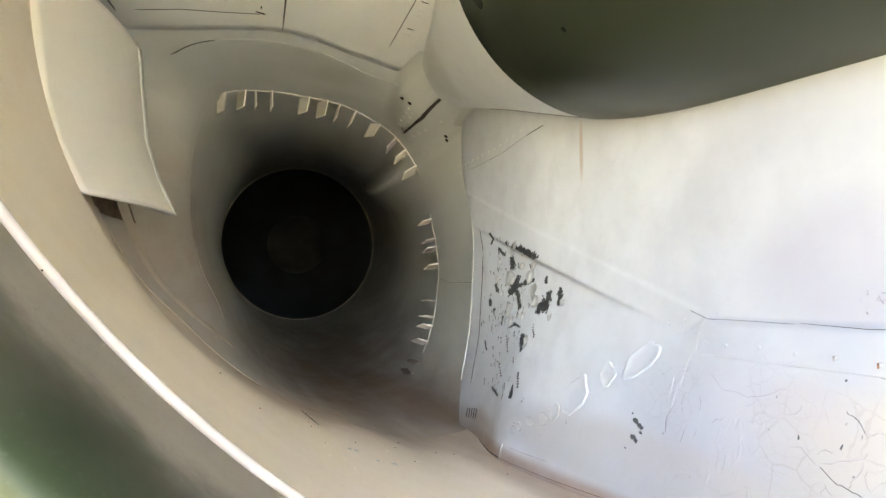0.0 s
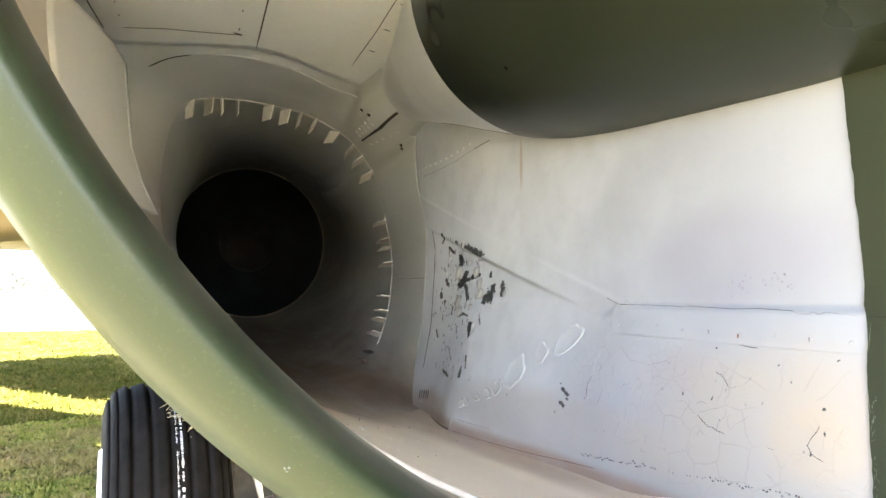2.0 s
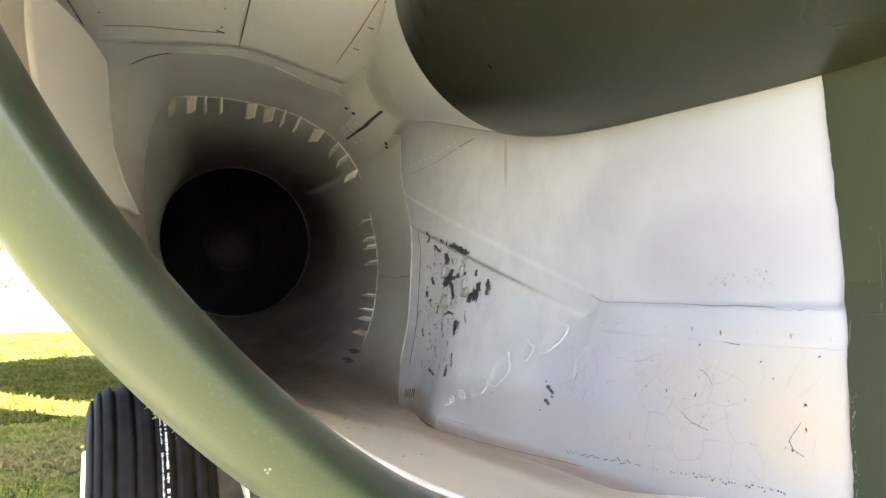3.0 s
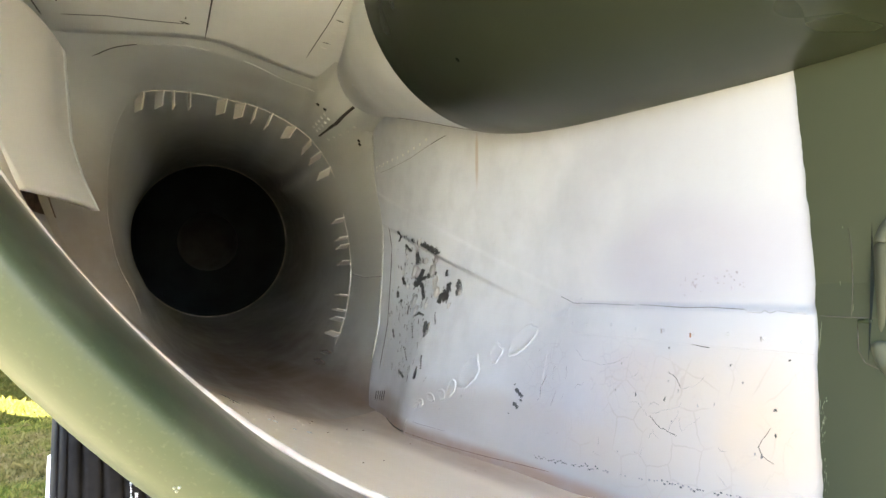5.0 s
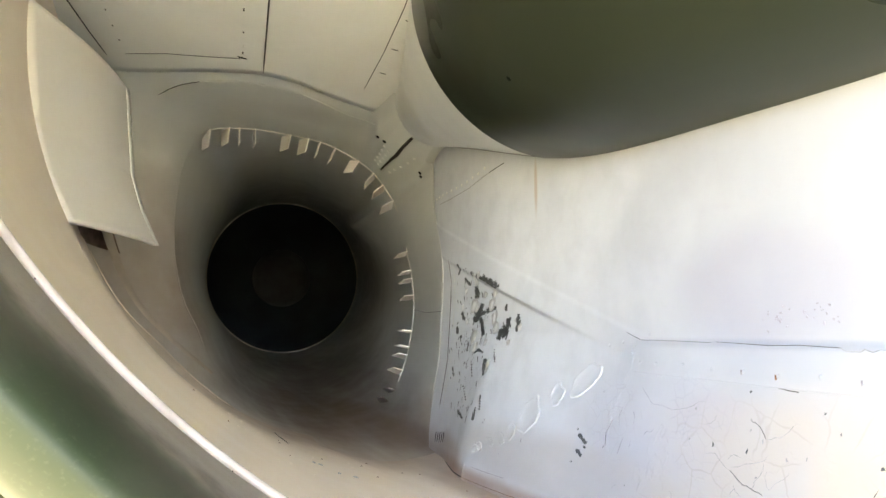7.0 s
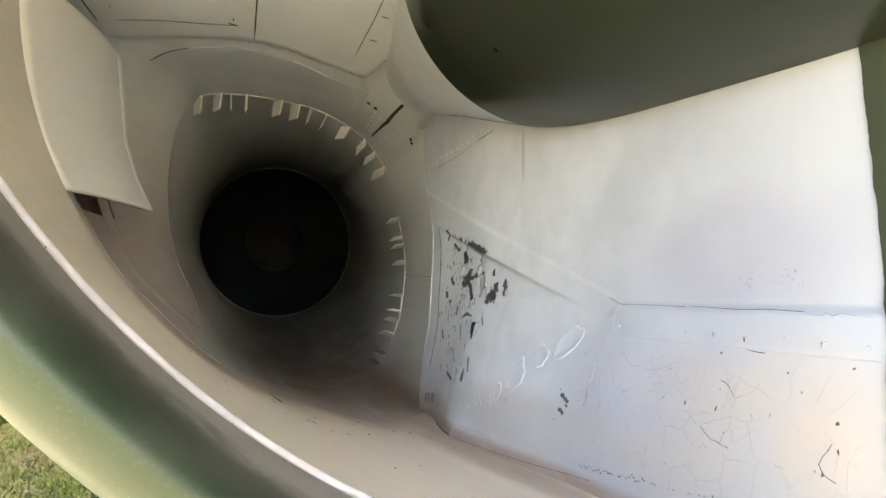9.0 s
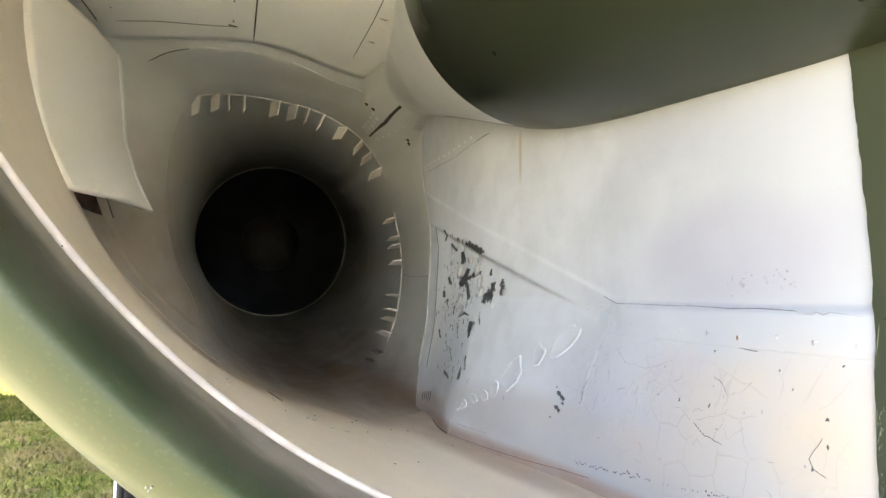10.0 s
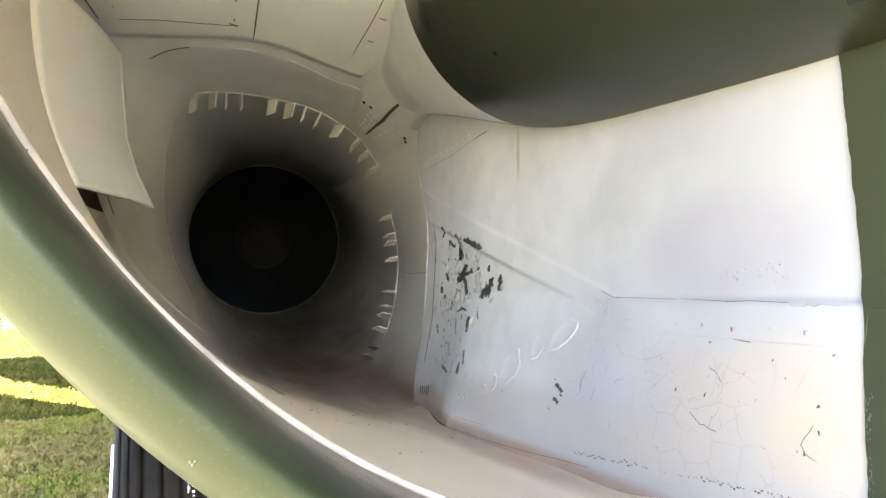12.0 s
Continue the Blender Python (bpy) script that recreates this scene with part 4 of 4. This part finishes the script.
for v, w, sv, sw in ((0.287, 1.454, 0.0018, 0.0014), (0.284, 1.432, 0.0010, 0.0018), (0.340, 1.490, 0.0008, 0.0012), (0.277, 1.500, 0.0014, 0.0007), (0.421, 1.502, 0.0015, 0.0009), (0.296, 1.411, 0.0014, 0.0022), (0.462, 1.447, 0.0007, 0.0020), (0.419, 1.447, 0.0008, 0.0022)):
    chip(v, w, sv, sw, n=10)
# worn stencil along the bottom, unreadable
for k in range(95):
    t = k / 94
    if rng.random() < (0.75 if t < 0.42 or t > 0.66 else 0.3):
        bm = bmesh.new()
        box(bm, (-0.0003, -rng.uniform(0.0004, 0.0015), -rng.uniform(0.0003, 0.0011)), (0.0003, rng.uniform(0.0004, 0.0015), rng.uniform(0.0003, 0.0011)))
        ob = part("stencil_mark", bm, PRIMER if rng.random() < 0.6 else SMUDGE, side, smooth=False)
        ob.matrix_world = Matrix.Translation(on_wall(lerp(0.63, 0.30, t), lerp(1.346, 1.372, t) + rng.gauss(0, 0.0011), 0.0006)) @ Matrix.Rotation(YAW, 4, "Z") @ Matrix.Rotation(rng.uniform(-0.5, 0.5), 4, "X")
# drain slits at the duct's foot
for k in range(5):
    bm = bmesh.new()
    box(bm, (-0.0002, -0.0014, -0.013), (0.0002, 0.0014, 0.013))
    ob = part("drain_slit", bm, SEAM, side, smooth=False)
    ob.matrix_world = Matrix.Translation(on_wall(1.205 + 0.014 * k, 1.349 - 0.002 * k, 0.0004)) @ Matrix.Rotation(YAW, 4, "Z") @ Matrix.Rotation(radians(18), 4, "X")

# ---- olive skin details ----
for pts, r in (([(0.25, 1.542), (0.241, 1.541), (0.222, 1.541), (0.198, 1.541)], 0.0006), ([(0.225, 1.618), (0.223, 1.602), (0.223, 1.57), (0.222, 1.542)], 0.0005),
               ([(0.217, 1.538), (0.215, 1.526), (0.214, 1.514), (0.208, 1.504), (0.198, 1.5), (0.17, 1.497)], 0.0006)):
    part("panel_seam", tube([P(fwd_u(v, w) - 0.0002, v, w) for v, w in pts], r, 6), SEAM, forward)
bm = bmesh.new()
box(bm, (-0.001, -0.006, -0.0018), (0.002, 0.006, 0.0018))
bmesh.ops.bevel(bm, geom=bm.edges[:], offset=0.0006, segments=2, affect="EDGES")
ob = part("latch", bm, LIPGREEN, forward, "small worn latch")
ob.matrix_world = Matrix.Translation(P(fwd_u(0.21, 1.538) - 0.0008, 0.210, 1.538)) @ Matrix.Rotation(YAW, 4, "Z")
# rolled frame round the slot
frame_pts = []
for k in range(61):
    th = math.tau * k / 60
    cv, cw = (0.168 if math.cos(th) > 0 else -0.17), (1.598 if math.sin(th) > 0 else 1.522)
    frame_pts.append(P(fwd_u(0.1, cw + 0.029 * math.sin(th)) + 0.004, cv + 0.029 * math.cos(th), cw + 0.029 * math.sin(th)))
part("slot_frame", tube(frame_pts, 0.0085, 14), MATTE, forward, "rolled olive edge of the slot")
bm = bmesh.new()
ring = [(-0.215, 1.485), (0.205, 1.485), (0.205, 1.635), (-0.215, 1.635)]
mouth = [bm.verts.new(P(fwd_u(v, w) + 0.0015, v, w)) for v, w in ring]
back = [bm.verts.new(P(0.735, v, w)) for v, w in ring]
for k in range(4):
    bm.faces.new((mouth[k], mouth[(k + 1) % 4], back[(k + 1) % 4], back[k]))
bm.faces.new(back)
part("slot_cavity", bm, BLACK, forward)
FADED = plain("faded_olive", (0.12, 0.13, 0.095), 0.7, 0.0, 0.3, 80)
for k in range(46):
    t = rng.random() ** 1.3
    w = lerp(1.474, 1.36, t)
    v = border_v(w) - 0.0035 + rng.gauss(0, 0.0012)
    L = rng.uniform(0.0008, 0.0040)
    part("scuff", tube([P(fwd_u(v + q * 0.0004, w - L * q) - 0.0001, v + rng.gauss(0, 0.0003), w - L * q) for q in (0, 0.5, 1)], rng.uniform(0.00015, 0.00035), 5), FADED, forward)
for v, w, L in ((0.2430, 1.469, 0.014), (0.2480, 1.537, 0.026), (0.230, 1.620, 0.002), (0.234, 1.572, 0.004), (0.221, 1.552, 0.006)):
    part("scuff", tube([P(fwd_u(v, w - L * q) - 0.0001, v, w - L * q) for q in (0, 0.3, 0.7, 1)], 0.00025, 5), FADED, forward)

# ---- roof details ----


def roof_line(points, radius, mat, name="roof_seam"):
    pts = []
    for (u0, v0), (u1, v1) in zip(points, points[1:]):
        pts += [P(lerp(u0, u1, k / 6), lerp(v0, v1, k / 6), ROOF_W) for k in range(6)]
    pts.append(P(*points[-1], ROOF_W))
    return part(name, tube(pts, radius, 6), mat, roof)


roof_line([(0.210, 0.76), (0.224, 0.89), (0.266, 1.243)], 0.0014, SEAM)
roof_line([(0.405, 0.75), (0.427, 0.883), (0.450, 1.05), (0.472, 1.255)], 0.0008, SEAM)
roof_line([(-0.075, 0.93), (-0.062, 1.01), (-0.03, 1.17), (-0.010, 1.262)], 0.0012, SEAM)
roof_line([(0.021, 1.244), (0.092, 1.214), (0.16, 1.20), (0.228, 1.183)], 0.0008, SEAM)
roof_line([(0.21, 1.176), (0.228, 1.183)], 0.0016, SEAM)
roof_line([(SPU - spike_r(v) + 0.004, v) for v in (0.80, 0.86, 0.92, 0.98, 1.04, 1.10, 1.16, 1.22, 1.28)], 0.0012, SMUDGE, "fairing_crease")
for k in range(14):
    v = lerp(0.80, 1.18, k / 13)
    roof_line([(0.189 + (v - 0.9) * 0.11, v), (0.190 + (v - 0.9) * 0.11, v + rng.uniform(0.003, 0.012))], 0.0012, SEAM if k % 3 == 0 else ROOF, "roof_fastener")
    roof_line([(0.012 + (v - 1.17) * 0.13, v), (0.013 + (v - 1.17) * 0.13, v + 0.005)], 0.0011, SEAM if k % 2 else ROOF, "roof_fastener")
    roof_line([(0.440 + (v - 0.9) * 0.13, v), (0.455 + (v - 0.9) * 0.13, v + 0.004)], 0.0010, SEAM if k % 4 == 0 else ROOF, "roof_fastener")

# ---- duct details ----
def bead_point(deg, dv=0.004, lift=0.0):
    v = start_v(deg) + dv
    k = deg / 3
    p = duct_point(v, math.floor(k)).lerp(duct_point(v, math.floor(k) + 1), k - math.floor(k))
    c = P(AC[0], v, AC[1])
    return p - (p - c).normalized() * lift


for lo, hi in ((-46, 46),):
    part("duct_joint_bead", tube([bead_point(d, 0.004, 0.0016) for d in range(lo, hi, 2)], 0.0019, 10), DUCT, duct, "painted joint bead round the duct mouth")
for lo, hi in ((36, 126), (-46, 17)):
    part("vane_base_strip", tube([duct_point(1.748, k) for k in range(round(lo / 3), round(hi / 3) + 1)], 0.0022, 6), DOOR, duct)
# thin folded line across the top, behind the step
TOP_LINE = [(54, 1.516), (62.8, 1.453), (74, 1.435), (83, 1.388), (92.7, 1.344), (106, 1.318), (114, 1.328), (122.5, 1.362), (127.7, 1.404), (132.4, 1.47)]


def top_point(deg, lift=0.0):
    v = sum(curve(TOP_LINE, deg + d) for d in (-3, 0, 3)) / 3
    k = deg / 3
    p = Vector(duct_fn_at(v, math.floor(k))).lerp(Vector(duct_fn_at(v, math.floor(k) + 1)), k - math.floor(k))
    return p - P(math.cos(radians(deg)), 0, math.sin(radians(deg))) * lift


for lo, hi, rad, mat in ((63, 92, 0.0012, DUCT), (103, 122, 0.0010, DUCT), (120, 132, 0.0012, SEAM)):
    part("duct_fold", tube([top_point(d, 0.0004) for d in np.arange(lo, hi, 1.5)], rad, 8), mat, duct)
# ---- spliced slot in the upper inboard corner ----
def on_duct(v, deg, lift=0.0):
    k = deg / 3
    p = duct_point(v, math.floor(k)).lerp(duct_point(v, math.floor(k) + 1), k - math.floor(k))
    c = P(lerp(AC[0], BC[0], (v - 1.25) / 0.515), v, lerp(AC[1], BC[1], (v - 1.25) / 0.515))
    return p + (c - p).normalized() * lift


SLOT = [(1.27, 51.1), (1.346, 50.5), (1.412, 49.9), (1.509, 51.3), (1.621, 53.4), (1.64, 53.7)]


def splice(t, off, lift=0.0):
    """A place on the splice: t along the slot, off degrees beside it."""
    v = lerp(1.275, 1.632, t)
    return on_duct(v, curve(SLOT, v) + off * lerp(1.15, 0.85, t), lift)


part("splice_plate", sheet(lambda a, b: splice(lerp(0.02, 1.0, a), lerp(-5.6, 5.6, b), 0.0010), 24, 16), DUCT, duct, "light riveted splice plate")
part("splice_slot", sheet(lambda a, b: splice(lerp(0.0, 1.0, a), lerp(-0.40, 0.40, b), 0.0022), 20, 2, P(0, 0, 0.001)), SEAM, duct, "dark open slot")
for off in (-3.3, 2.6, 4.9):
    for k in range(5):
        t = 0.42 + 0.13 * k if off > 0 else 0.34 + 0.13 * k
        part("rivet", dome(bmesh.new(), splice(t, off, 0.0012), splice(t, off, 0.3) - splice(t, off), 0.0050, 0.0026), ROOF, duct)
for v, deg in ((1.440, 59.2), (1.400, 55.8), (1.487, 43.0), (1.500, 41.4)):
    ob = part("fastener_hole", dome(bmesh.new(), on_duct(v, deg, 0.0015), on_duct(v, deg, 0.3) - on_duct(v, deg), 0.0065, 0.001), BLACK, duct)
for v, deg in ((1.384, 27.6), (1.335, 27.7), (1.285, 27.9)):
    part("rivet", dome(bmesh.new(), on_duct(v, deg), on_duct(v, deg, 0.3) - on_duct(v, deg), 0.0042, 0.0018), ROOF, duct)
# joint strap and thin seam on the outboard side, below the door
STRAP = [(168, 1.40), (193, 1.40), (201, 1.426), (213, 1.479), (225, 1.60), (232, 1.68)]
RIDGE = [(178, 1.255), (196, 1.270), (207, 1.344), (221, 1.377), (235, 1.392), (246, 1.41)]


def eased(table, x):
    return sum(curve(table, x + d) for d in (-5, -2.5, 0, 2.5, 5)) / 5


part("joint_strap", sheet(lambda a, b: on_duct(eased(STRAP, lerp(168, 230, b)) + lerp(-0.026, 0.020, a), lerp(168, 230, b), 0.0022 * math.sin(math.pi * a) ** 0.5 + 0.0004), 8, 50), TAUPE, duct, "dirty taupe joint strap")
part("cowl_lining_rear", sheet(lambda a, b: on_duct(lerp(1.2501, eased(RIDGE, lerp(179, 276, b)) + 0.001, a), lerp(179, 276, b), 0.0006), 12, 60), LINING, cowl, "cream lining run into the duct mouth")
part("joint_ridge", tube([on_duct(eased(RIDGE, d), d, 0.0004) for d in range(179, 250, 3)], 0.0013, 8), LINING, duct)
part("throat_seam", tube([duct_point(1.766, k) for k in range(43, 74)], 0.0008, 6), DUCT, duct)
part("panel_seam", tube([on_duct(lerp(1.275, 1.765, k / 10), curve([(1.27, -16.8), (1.506, -16.4), (1.765, -13.6)], lerp(1.275, 1.765, k / 10)), 0.0002) for k in range(11)], 0.0008, 6), SMUDGE, duct)
# louvre dents in the fairing
for v, deg in ((1.1552, 214.0), (1.154, 217.9), (1.145, 222.9), (1.1155, 222.9), (1.1344, 231.9), (1.150, 226.0)):
    th, r = radians(deg), spike_r(v) - 0.002
    at = P(SPU + r * math.cos(th), v, SPW + r * math.sin(th))
    part("rivet", dome(bmesh.new(), at, at - P(SPU, v, SPW), 0.0036, 0.0012), WALL, spike)
# a small hole and a nick in the spike
th = math.atan2(1.853 - SPW, 0.462 - SPU)
at = P(SPU + (spike_r(0.614) + 0.0002) * math.cos(th), 0.614, SPW + (spike_r(0.614) + 0.0002) * math.sin(th))
part("spike_hole", dome(bmesh.new(), at, at - P(SPU, 0.614, SPW), 0.0040, 0.0003), BLACK, spike)

# ---- marks on the lining and the lip ----
def on_lining(u, v, lift=0.0008):
    th = -math.pi / 2
    for _ in range(12):
        th = -math.acos(max(-1, min(1, (u - CU) / cowl_r(v, th))))
    return polar(cowl_r(v, th) - lift, th, v)


for k in range(40):
    u, v = (rng.uniform(0.12, 0.56), rng.uniform(0.6, 1.2))
    at = on_lining(u, v)
    part("dirt_speck", dome(bmesh.new(), at, P(CU, v, CW) - at, rng.uniform(0.0006, 0.0020), 0.0004), LINING if k % 3 else RUST, cowl)
for u, v, r in ((0.343, 0.813, 0.0045), (0.318, 0.80, 0.003), (0.30, 0.83, 0.004), (0.29, 0.825, 0.003)):
    at = on_lining(u, v)
    part("dirt_speck", dome(bmesh.new(), at, P(CU, v, CW) - at, r, 0.0008), STENCIL, cowl)
part("scratch", tube([on_lining(lerp(0.290, 0.306, k / 6), lerp(1.00, 1.24, k / 6)) for k in range(7)], 0.0006, 5), SEAM, cowl)
for k in range(22):
    th = radians(rng.uniform(-175, -100))
    at = polar(0.6212, th, rng.uniform(0.306, 0.334))
    part("dirt_speck", dome(bmesh.new(), at, P(CU, 0.3, CW) - at, rng.uniform(0.0003, 0.0007), 0.0003), BARE if k % 2 else SEAM, cowl)
bm = bmesh.new()
for dx, dz in ((-0.0010, 0.0006), (0.0010, 0.0005), (0.0, -0.0009)):
    dome(bm, P(0.0775 + dx, 0.1746, 1.481 + dz), P(0, -1, 0), 0.0007, 0.0003)
part("paint_fleck", bm, FADED, cowl)

# ---- tyre marks, straw, landing gear ----
for row, x in ((0, 0.020), (1, 0.036)):
    deg = 24.0
    while deg < 80:
        step = rng.uniform(0.5, 1.3)
        if rng.random() < 0.8:
            w = rng.uniform(0.002, 0.0042) if row == 0 else rng.uniform(0.002, 0.005)
            bm = bmesh.new()
            c = [on_tyre(x - w, deg, 0.0006), on_tyre(x + w, deg, 0.0006), on_tyre(x + w, deg + step * 0.75, 0.0006), on_tyre(x - w, deg + step * 0.75, 0.0006)]
            bm.faces.new([bm.verts.new(p) for p in c])
            part("stencil_mark", bm, STENCIL, wheel, smooth=False)
        deg += step
strut = new("landing_gear")
strut.parent = aircraft
part("axle", tube([P(TU + 0.15, TV, TR), P(TU + 0.55, TV, TR), P(TU + 0.62, TV, TR)], 0.07, 14), METAL, strut)
part("leg", tube([P(TU + 0.50, TV, TR - 0.05), P(TU + 0.52, TV - 0.02, TR + 0.4), P(TU + 0.55, TV - 0.05, TR + 0.62)], 0.065, 16, normal=Vector((1, 0, 0))), METAL, strut, "grey metal gear leg")
part("drag_brace", tube([P(TU + 0.30, TV - 0.25, TR + 0.42), P(TU + 0.36, TV - 0.2, TR + 0.2), P(TU + 0.42, TV - 0.1, TR)], 0.016, 10), RIM, strut, "thin white brace rod")
bm = bmesh.new()
box(bm, (TU + 0.33, TV + 0.2, 0.55), (TU + 1.3, TV + 0.24, 1.25), P)
bmesh.ops.bevel(bm, geom=bm.edges[:], offset=0.01, segments=2, affect="EDGES")
part("gear_door", bm, GEARGREY, strut, "grey gear door panel")

straw = tagged(new("straw_clump"), "dry straw tangle caught on the tyre tread", "straw")
for k in range(90):
    tuft = rng.choice(((0.030, 62, 0.014), (0.055, 60, 0.016), (0.085, 57, 0.014), (0.110, 52, 0.012)))
    a = on_tyre(tuft[0] + rng.gauss(0, tuft[2]), tuft[1] + rng.gauss(0, 2.2), 0.010)
    d = Vector((rng.gauss(-0.3, 0.8), rng.gauss(-0.2, 0.6), rng.gauss(-0.5, 0.7))).normalized()
    L = rng.uniform(0.025, 0.065)
    mid = a + d * L * 0.5 + Vector((0, 0, rng.uniform(-0.01, 0.01)))
    part("straw_stem", tube([a, mid, a + d * L], rng.uniform(0.0012, 0.0026), 4), STRAW, straw)

# ---- grass: short blades over the part of the field that is looked at ----
grng = np.random.default_rng(5)


def blades(name, n, near, far, tall, mat, label):
    th = grng.uniform(radians(12), radians(52), n)
    d = np.sqrt(grng.uniform(near ** 2, far ** 2, n))
    x, y = -d * np.sin(th), d * np.cos(th)
    clump = np.array([noise.noise((px * 2.6, py * 2.6, 3.0)) + 0.6 * noise.noise((px * 7.0, py * 7.0, 9.0)) for px, py in zip(x, y)])
    h = grng.uniform(0.4, 1.0, n) * tall * np.clip(1.0 + 1.3 * clump, 0.25, 2.4)
    a = grng.uniform(0, math.tau, n)
    wd = grng.uniform(0.003, 0.006, n) * (1 + d / 5)
    lean = grng.normal(0, 0.5, (n, 2)) * h[:, None]
    v = np.zeros((n, 4, 3))
    v[:, 0, 0], v[:, 0, 1] = x - np.cos(a) * wd, y - np.sin(a) * wd
    v[:, 1, 0], v[:, 1, 1] = x + np.cos(a) * wd, y + np.sin(a) * wd
    v[:, 2, 0], v[:, 2, 1], v[:, 2, 2] = x + np.cos(a) * wd * 0.6 + lean[:, 0] * 0.5, y + np.sin(a) * wd * 0.6 + lean[:, 1] * 0.5, h * 0.7
    v[:, 3, 0], v[:, 3, 1], v[:, 3, 2] = x + lean[:, 0], y + lean[:, 1], h
    idx = np.arange(n)[:, None] * 4
    me = bpy.data.meshes.new(name)
    me.from_pydata(v.reshape(-1, 3).tolist(), [], np.concatenate([idx + [0, 1, 2], idx + [0, 2, 3]]).tolist())
    me.materials.append(mat)
    return tagged(new(name, me), label, "grass", kind="stuff")


def blade_mat(name, a, b, dry):
    n = Nodes(name)
    geo = n.add("ShaderNodeNewGeometry")
    c = n.mix(geo.outputs["Random Per Island"], a, b)
    c = n.mix(n.ramp(n.noise(0.9, 5), 0.35, 0.65, 0.0, dry), c, (0.145, 0.110, 0.048))
    c = n.mix(n.ramp(n.noise(5.5, 4), 0.5, 0.68, 0.0, dry), c, (0.17, 0.125, 0.06))
    c = n.mix(n.ramp(n.noise(8.0, 3), 0.55, 0.7, 0.0, 0.7), c, (0.03, 0.04, 0.008))
    n.bsdf.inputs["Specular IOR Level"].default_value = 0.0
    return n.finish(c, 0.8)


blades("grass_blades", 80000, 4.0, 9.7, 0.05, blade_mat("grass_blade", (0.055, 0.076, 0.011), (0.165, 0.155, 0.038), 0.75), "short mown grass with dry patches and unseen pale ground added for bounce")
# far blades are a darker copy, their colour lowered to offset the sun
blades("far_grass_blades", 120000, 9.7, 34.0, 0.06, blade_mat("far_grass_blade", (0.026, 0.031, 0.005), (0.046, 0.046, 0.009), 0.2), "short mown grass further off")

# ---- far things ----
CONCRETE = paint("pale_concrete", (0.55, 0.53, 0.48), (0.42, 0.40, 0.37), 0.85, 0.4, 0.5)
apron = part("apron", sheet(lambda a, b: Vector((lerp(-140, -5, a), lerp(37, 150, b) , 0.02)), 10, 10, Vector((0, 0, -0.05))), CONCRETE, None)
tagged(apron, "pale sunlit concrete beyond the grass", "pavement", kind="structure")
FOLIAGE = plain("foliage", (0.10, 0.13, 0.045), 0.7, 0.0, 0.5, 2.0)
# greyed foliage for the far trees, distance haze mixed into its colour
PALE = plain("hazed_foliage", (0.10, 0.12, 0.095), 0.8, 0.0, 0.3, 0.2)


def leaf_crown(name, at, rx, ry, rz, n, size, parent, seed):
    """A crown of many small leaf clumps with an uneven outline."""
    g = np.random.default_rng(seed)
    dirs = g.normal(size=(n, 3))
    dirs /= np.linalg.norm(dirs, axis=1)[:, None]
    rad = g.uniform(0.55, 1.0, n) ** 0.5
    lump = np.array([0.75 + 0.45 * noise.noise(Vector(d * 1.8) + Vector((seed, 0, 0))) for d in dirs])
    c = dirs * (rad * lump)[:, None] * np.array((rx, ry, rz)) + np.array(at)
    t1, t2 = g.normal(size=(n, 3)), g.normal(size=(n, 3))
    v = np.stack([c + t1 * size * 0.5, c + t2 * size * 0.5, c - (t1 + t2) * size * 0.35], axis=1)
    me = bpy.data.meshes.new(name)
    me.from_pydata(v.reshape(-1, 3).tolist(), [], np.arange(n * 3).reshape(-1, 3).tolist())
    me.materials.append(FOLIAGE if size < 0.5 else PALE)
    ob = new(name, me)
    ob.parent = parent
    return ob


bush = tagged(new("bush"), "sunlit green bush at the edge of the grass", "bush")
leaf_crown("crown", (-19.3, 27.0, 0.6), 1.5, 1.2, 0.9, 2600, 0.12, bush, 3)
part("trunk", tube([Vector((-19.3, 27.0, 0)), Vector((-19.2, 27.0, 0.5)), Vector((-19.1, 27.1, 0.9))], 0.06, 8, normal=Vector((1, 0, 0))), STRAW, bush)
woods = tagged(new("far_woods"), "hazy line of distant trees", "trees", kind="stuff")
for k in range(16):
    leaf_crown("crown", (-250 + k * 14 + rng.uniform(-4, 4), 330 + rng.uniform(-8, 8), 9.5), 12, 6, rng.uniform(7, 10), 1400, 1.0, woods, 40 + k)
for k, (x, y, h) in enumerate(((-14.2, 33.0, 1.5), (-12.6, 33.4, 1.3), (-15.8, 34.0, 2.2))):
    post = tagged(new("fence_post"), "pale weathered wooden post beside the grass", "post", "fence posts")
    part("post", tube([Vector((x, y, -0.05)), Vector((x, y, h * 0.5)), Vector((x + 0.02, y, h))], 0.09, 8, normal=Vector((1, 0, 0))), STRAW, post)
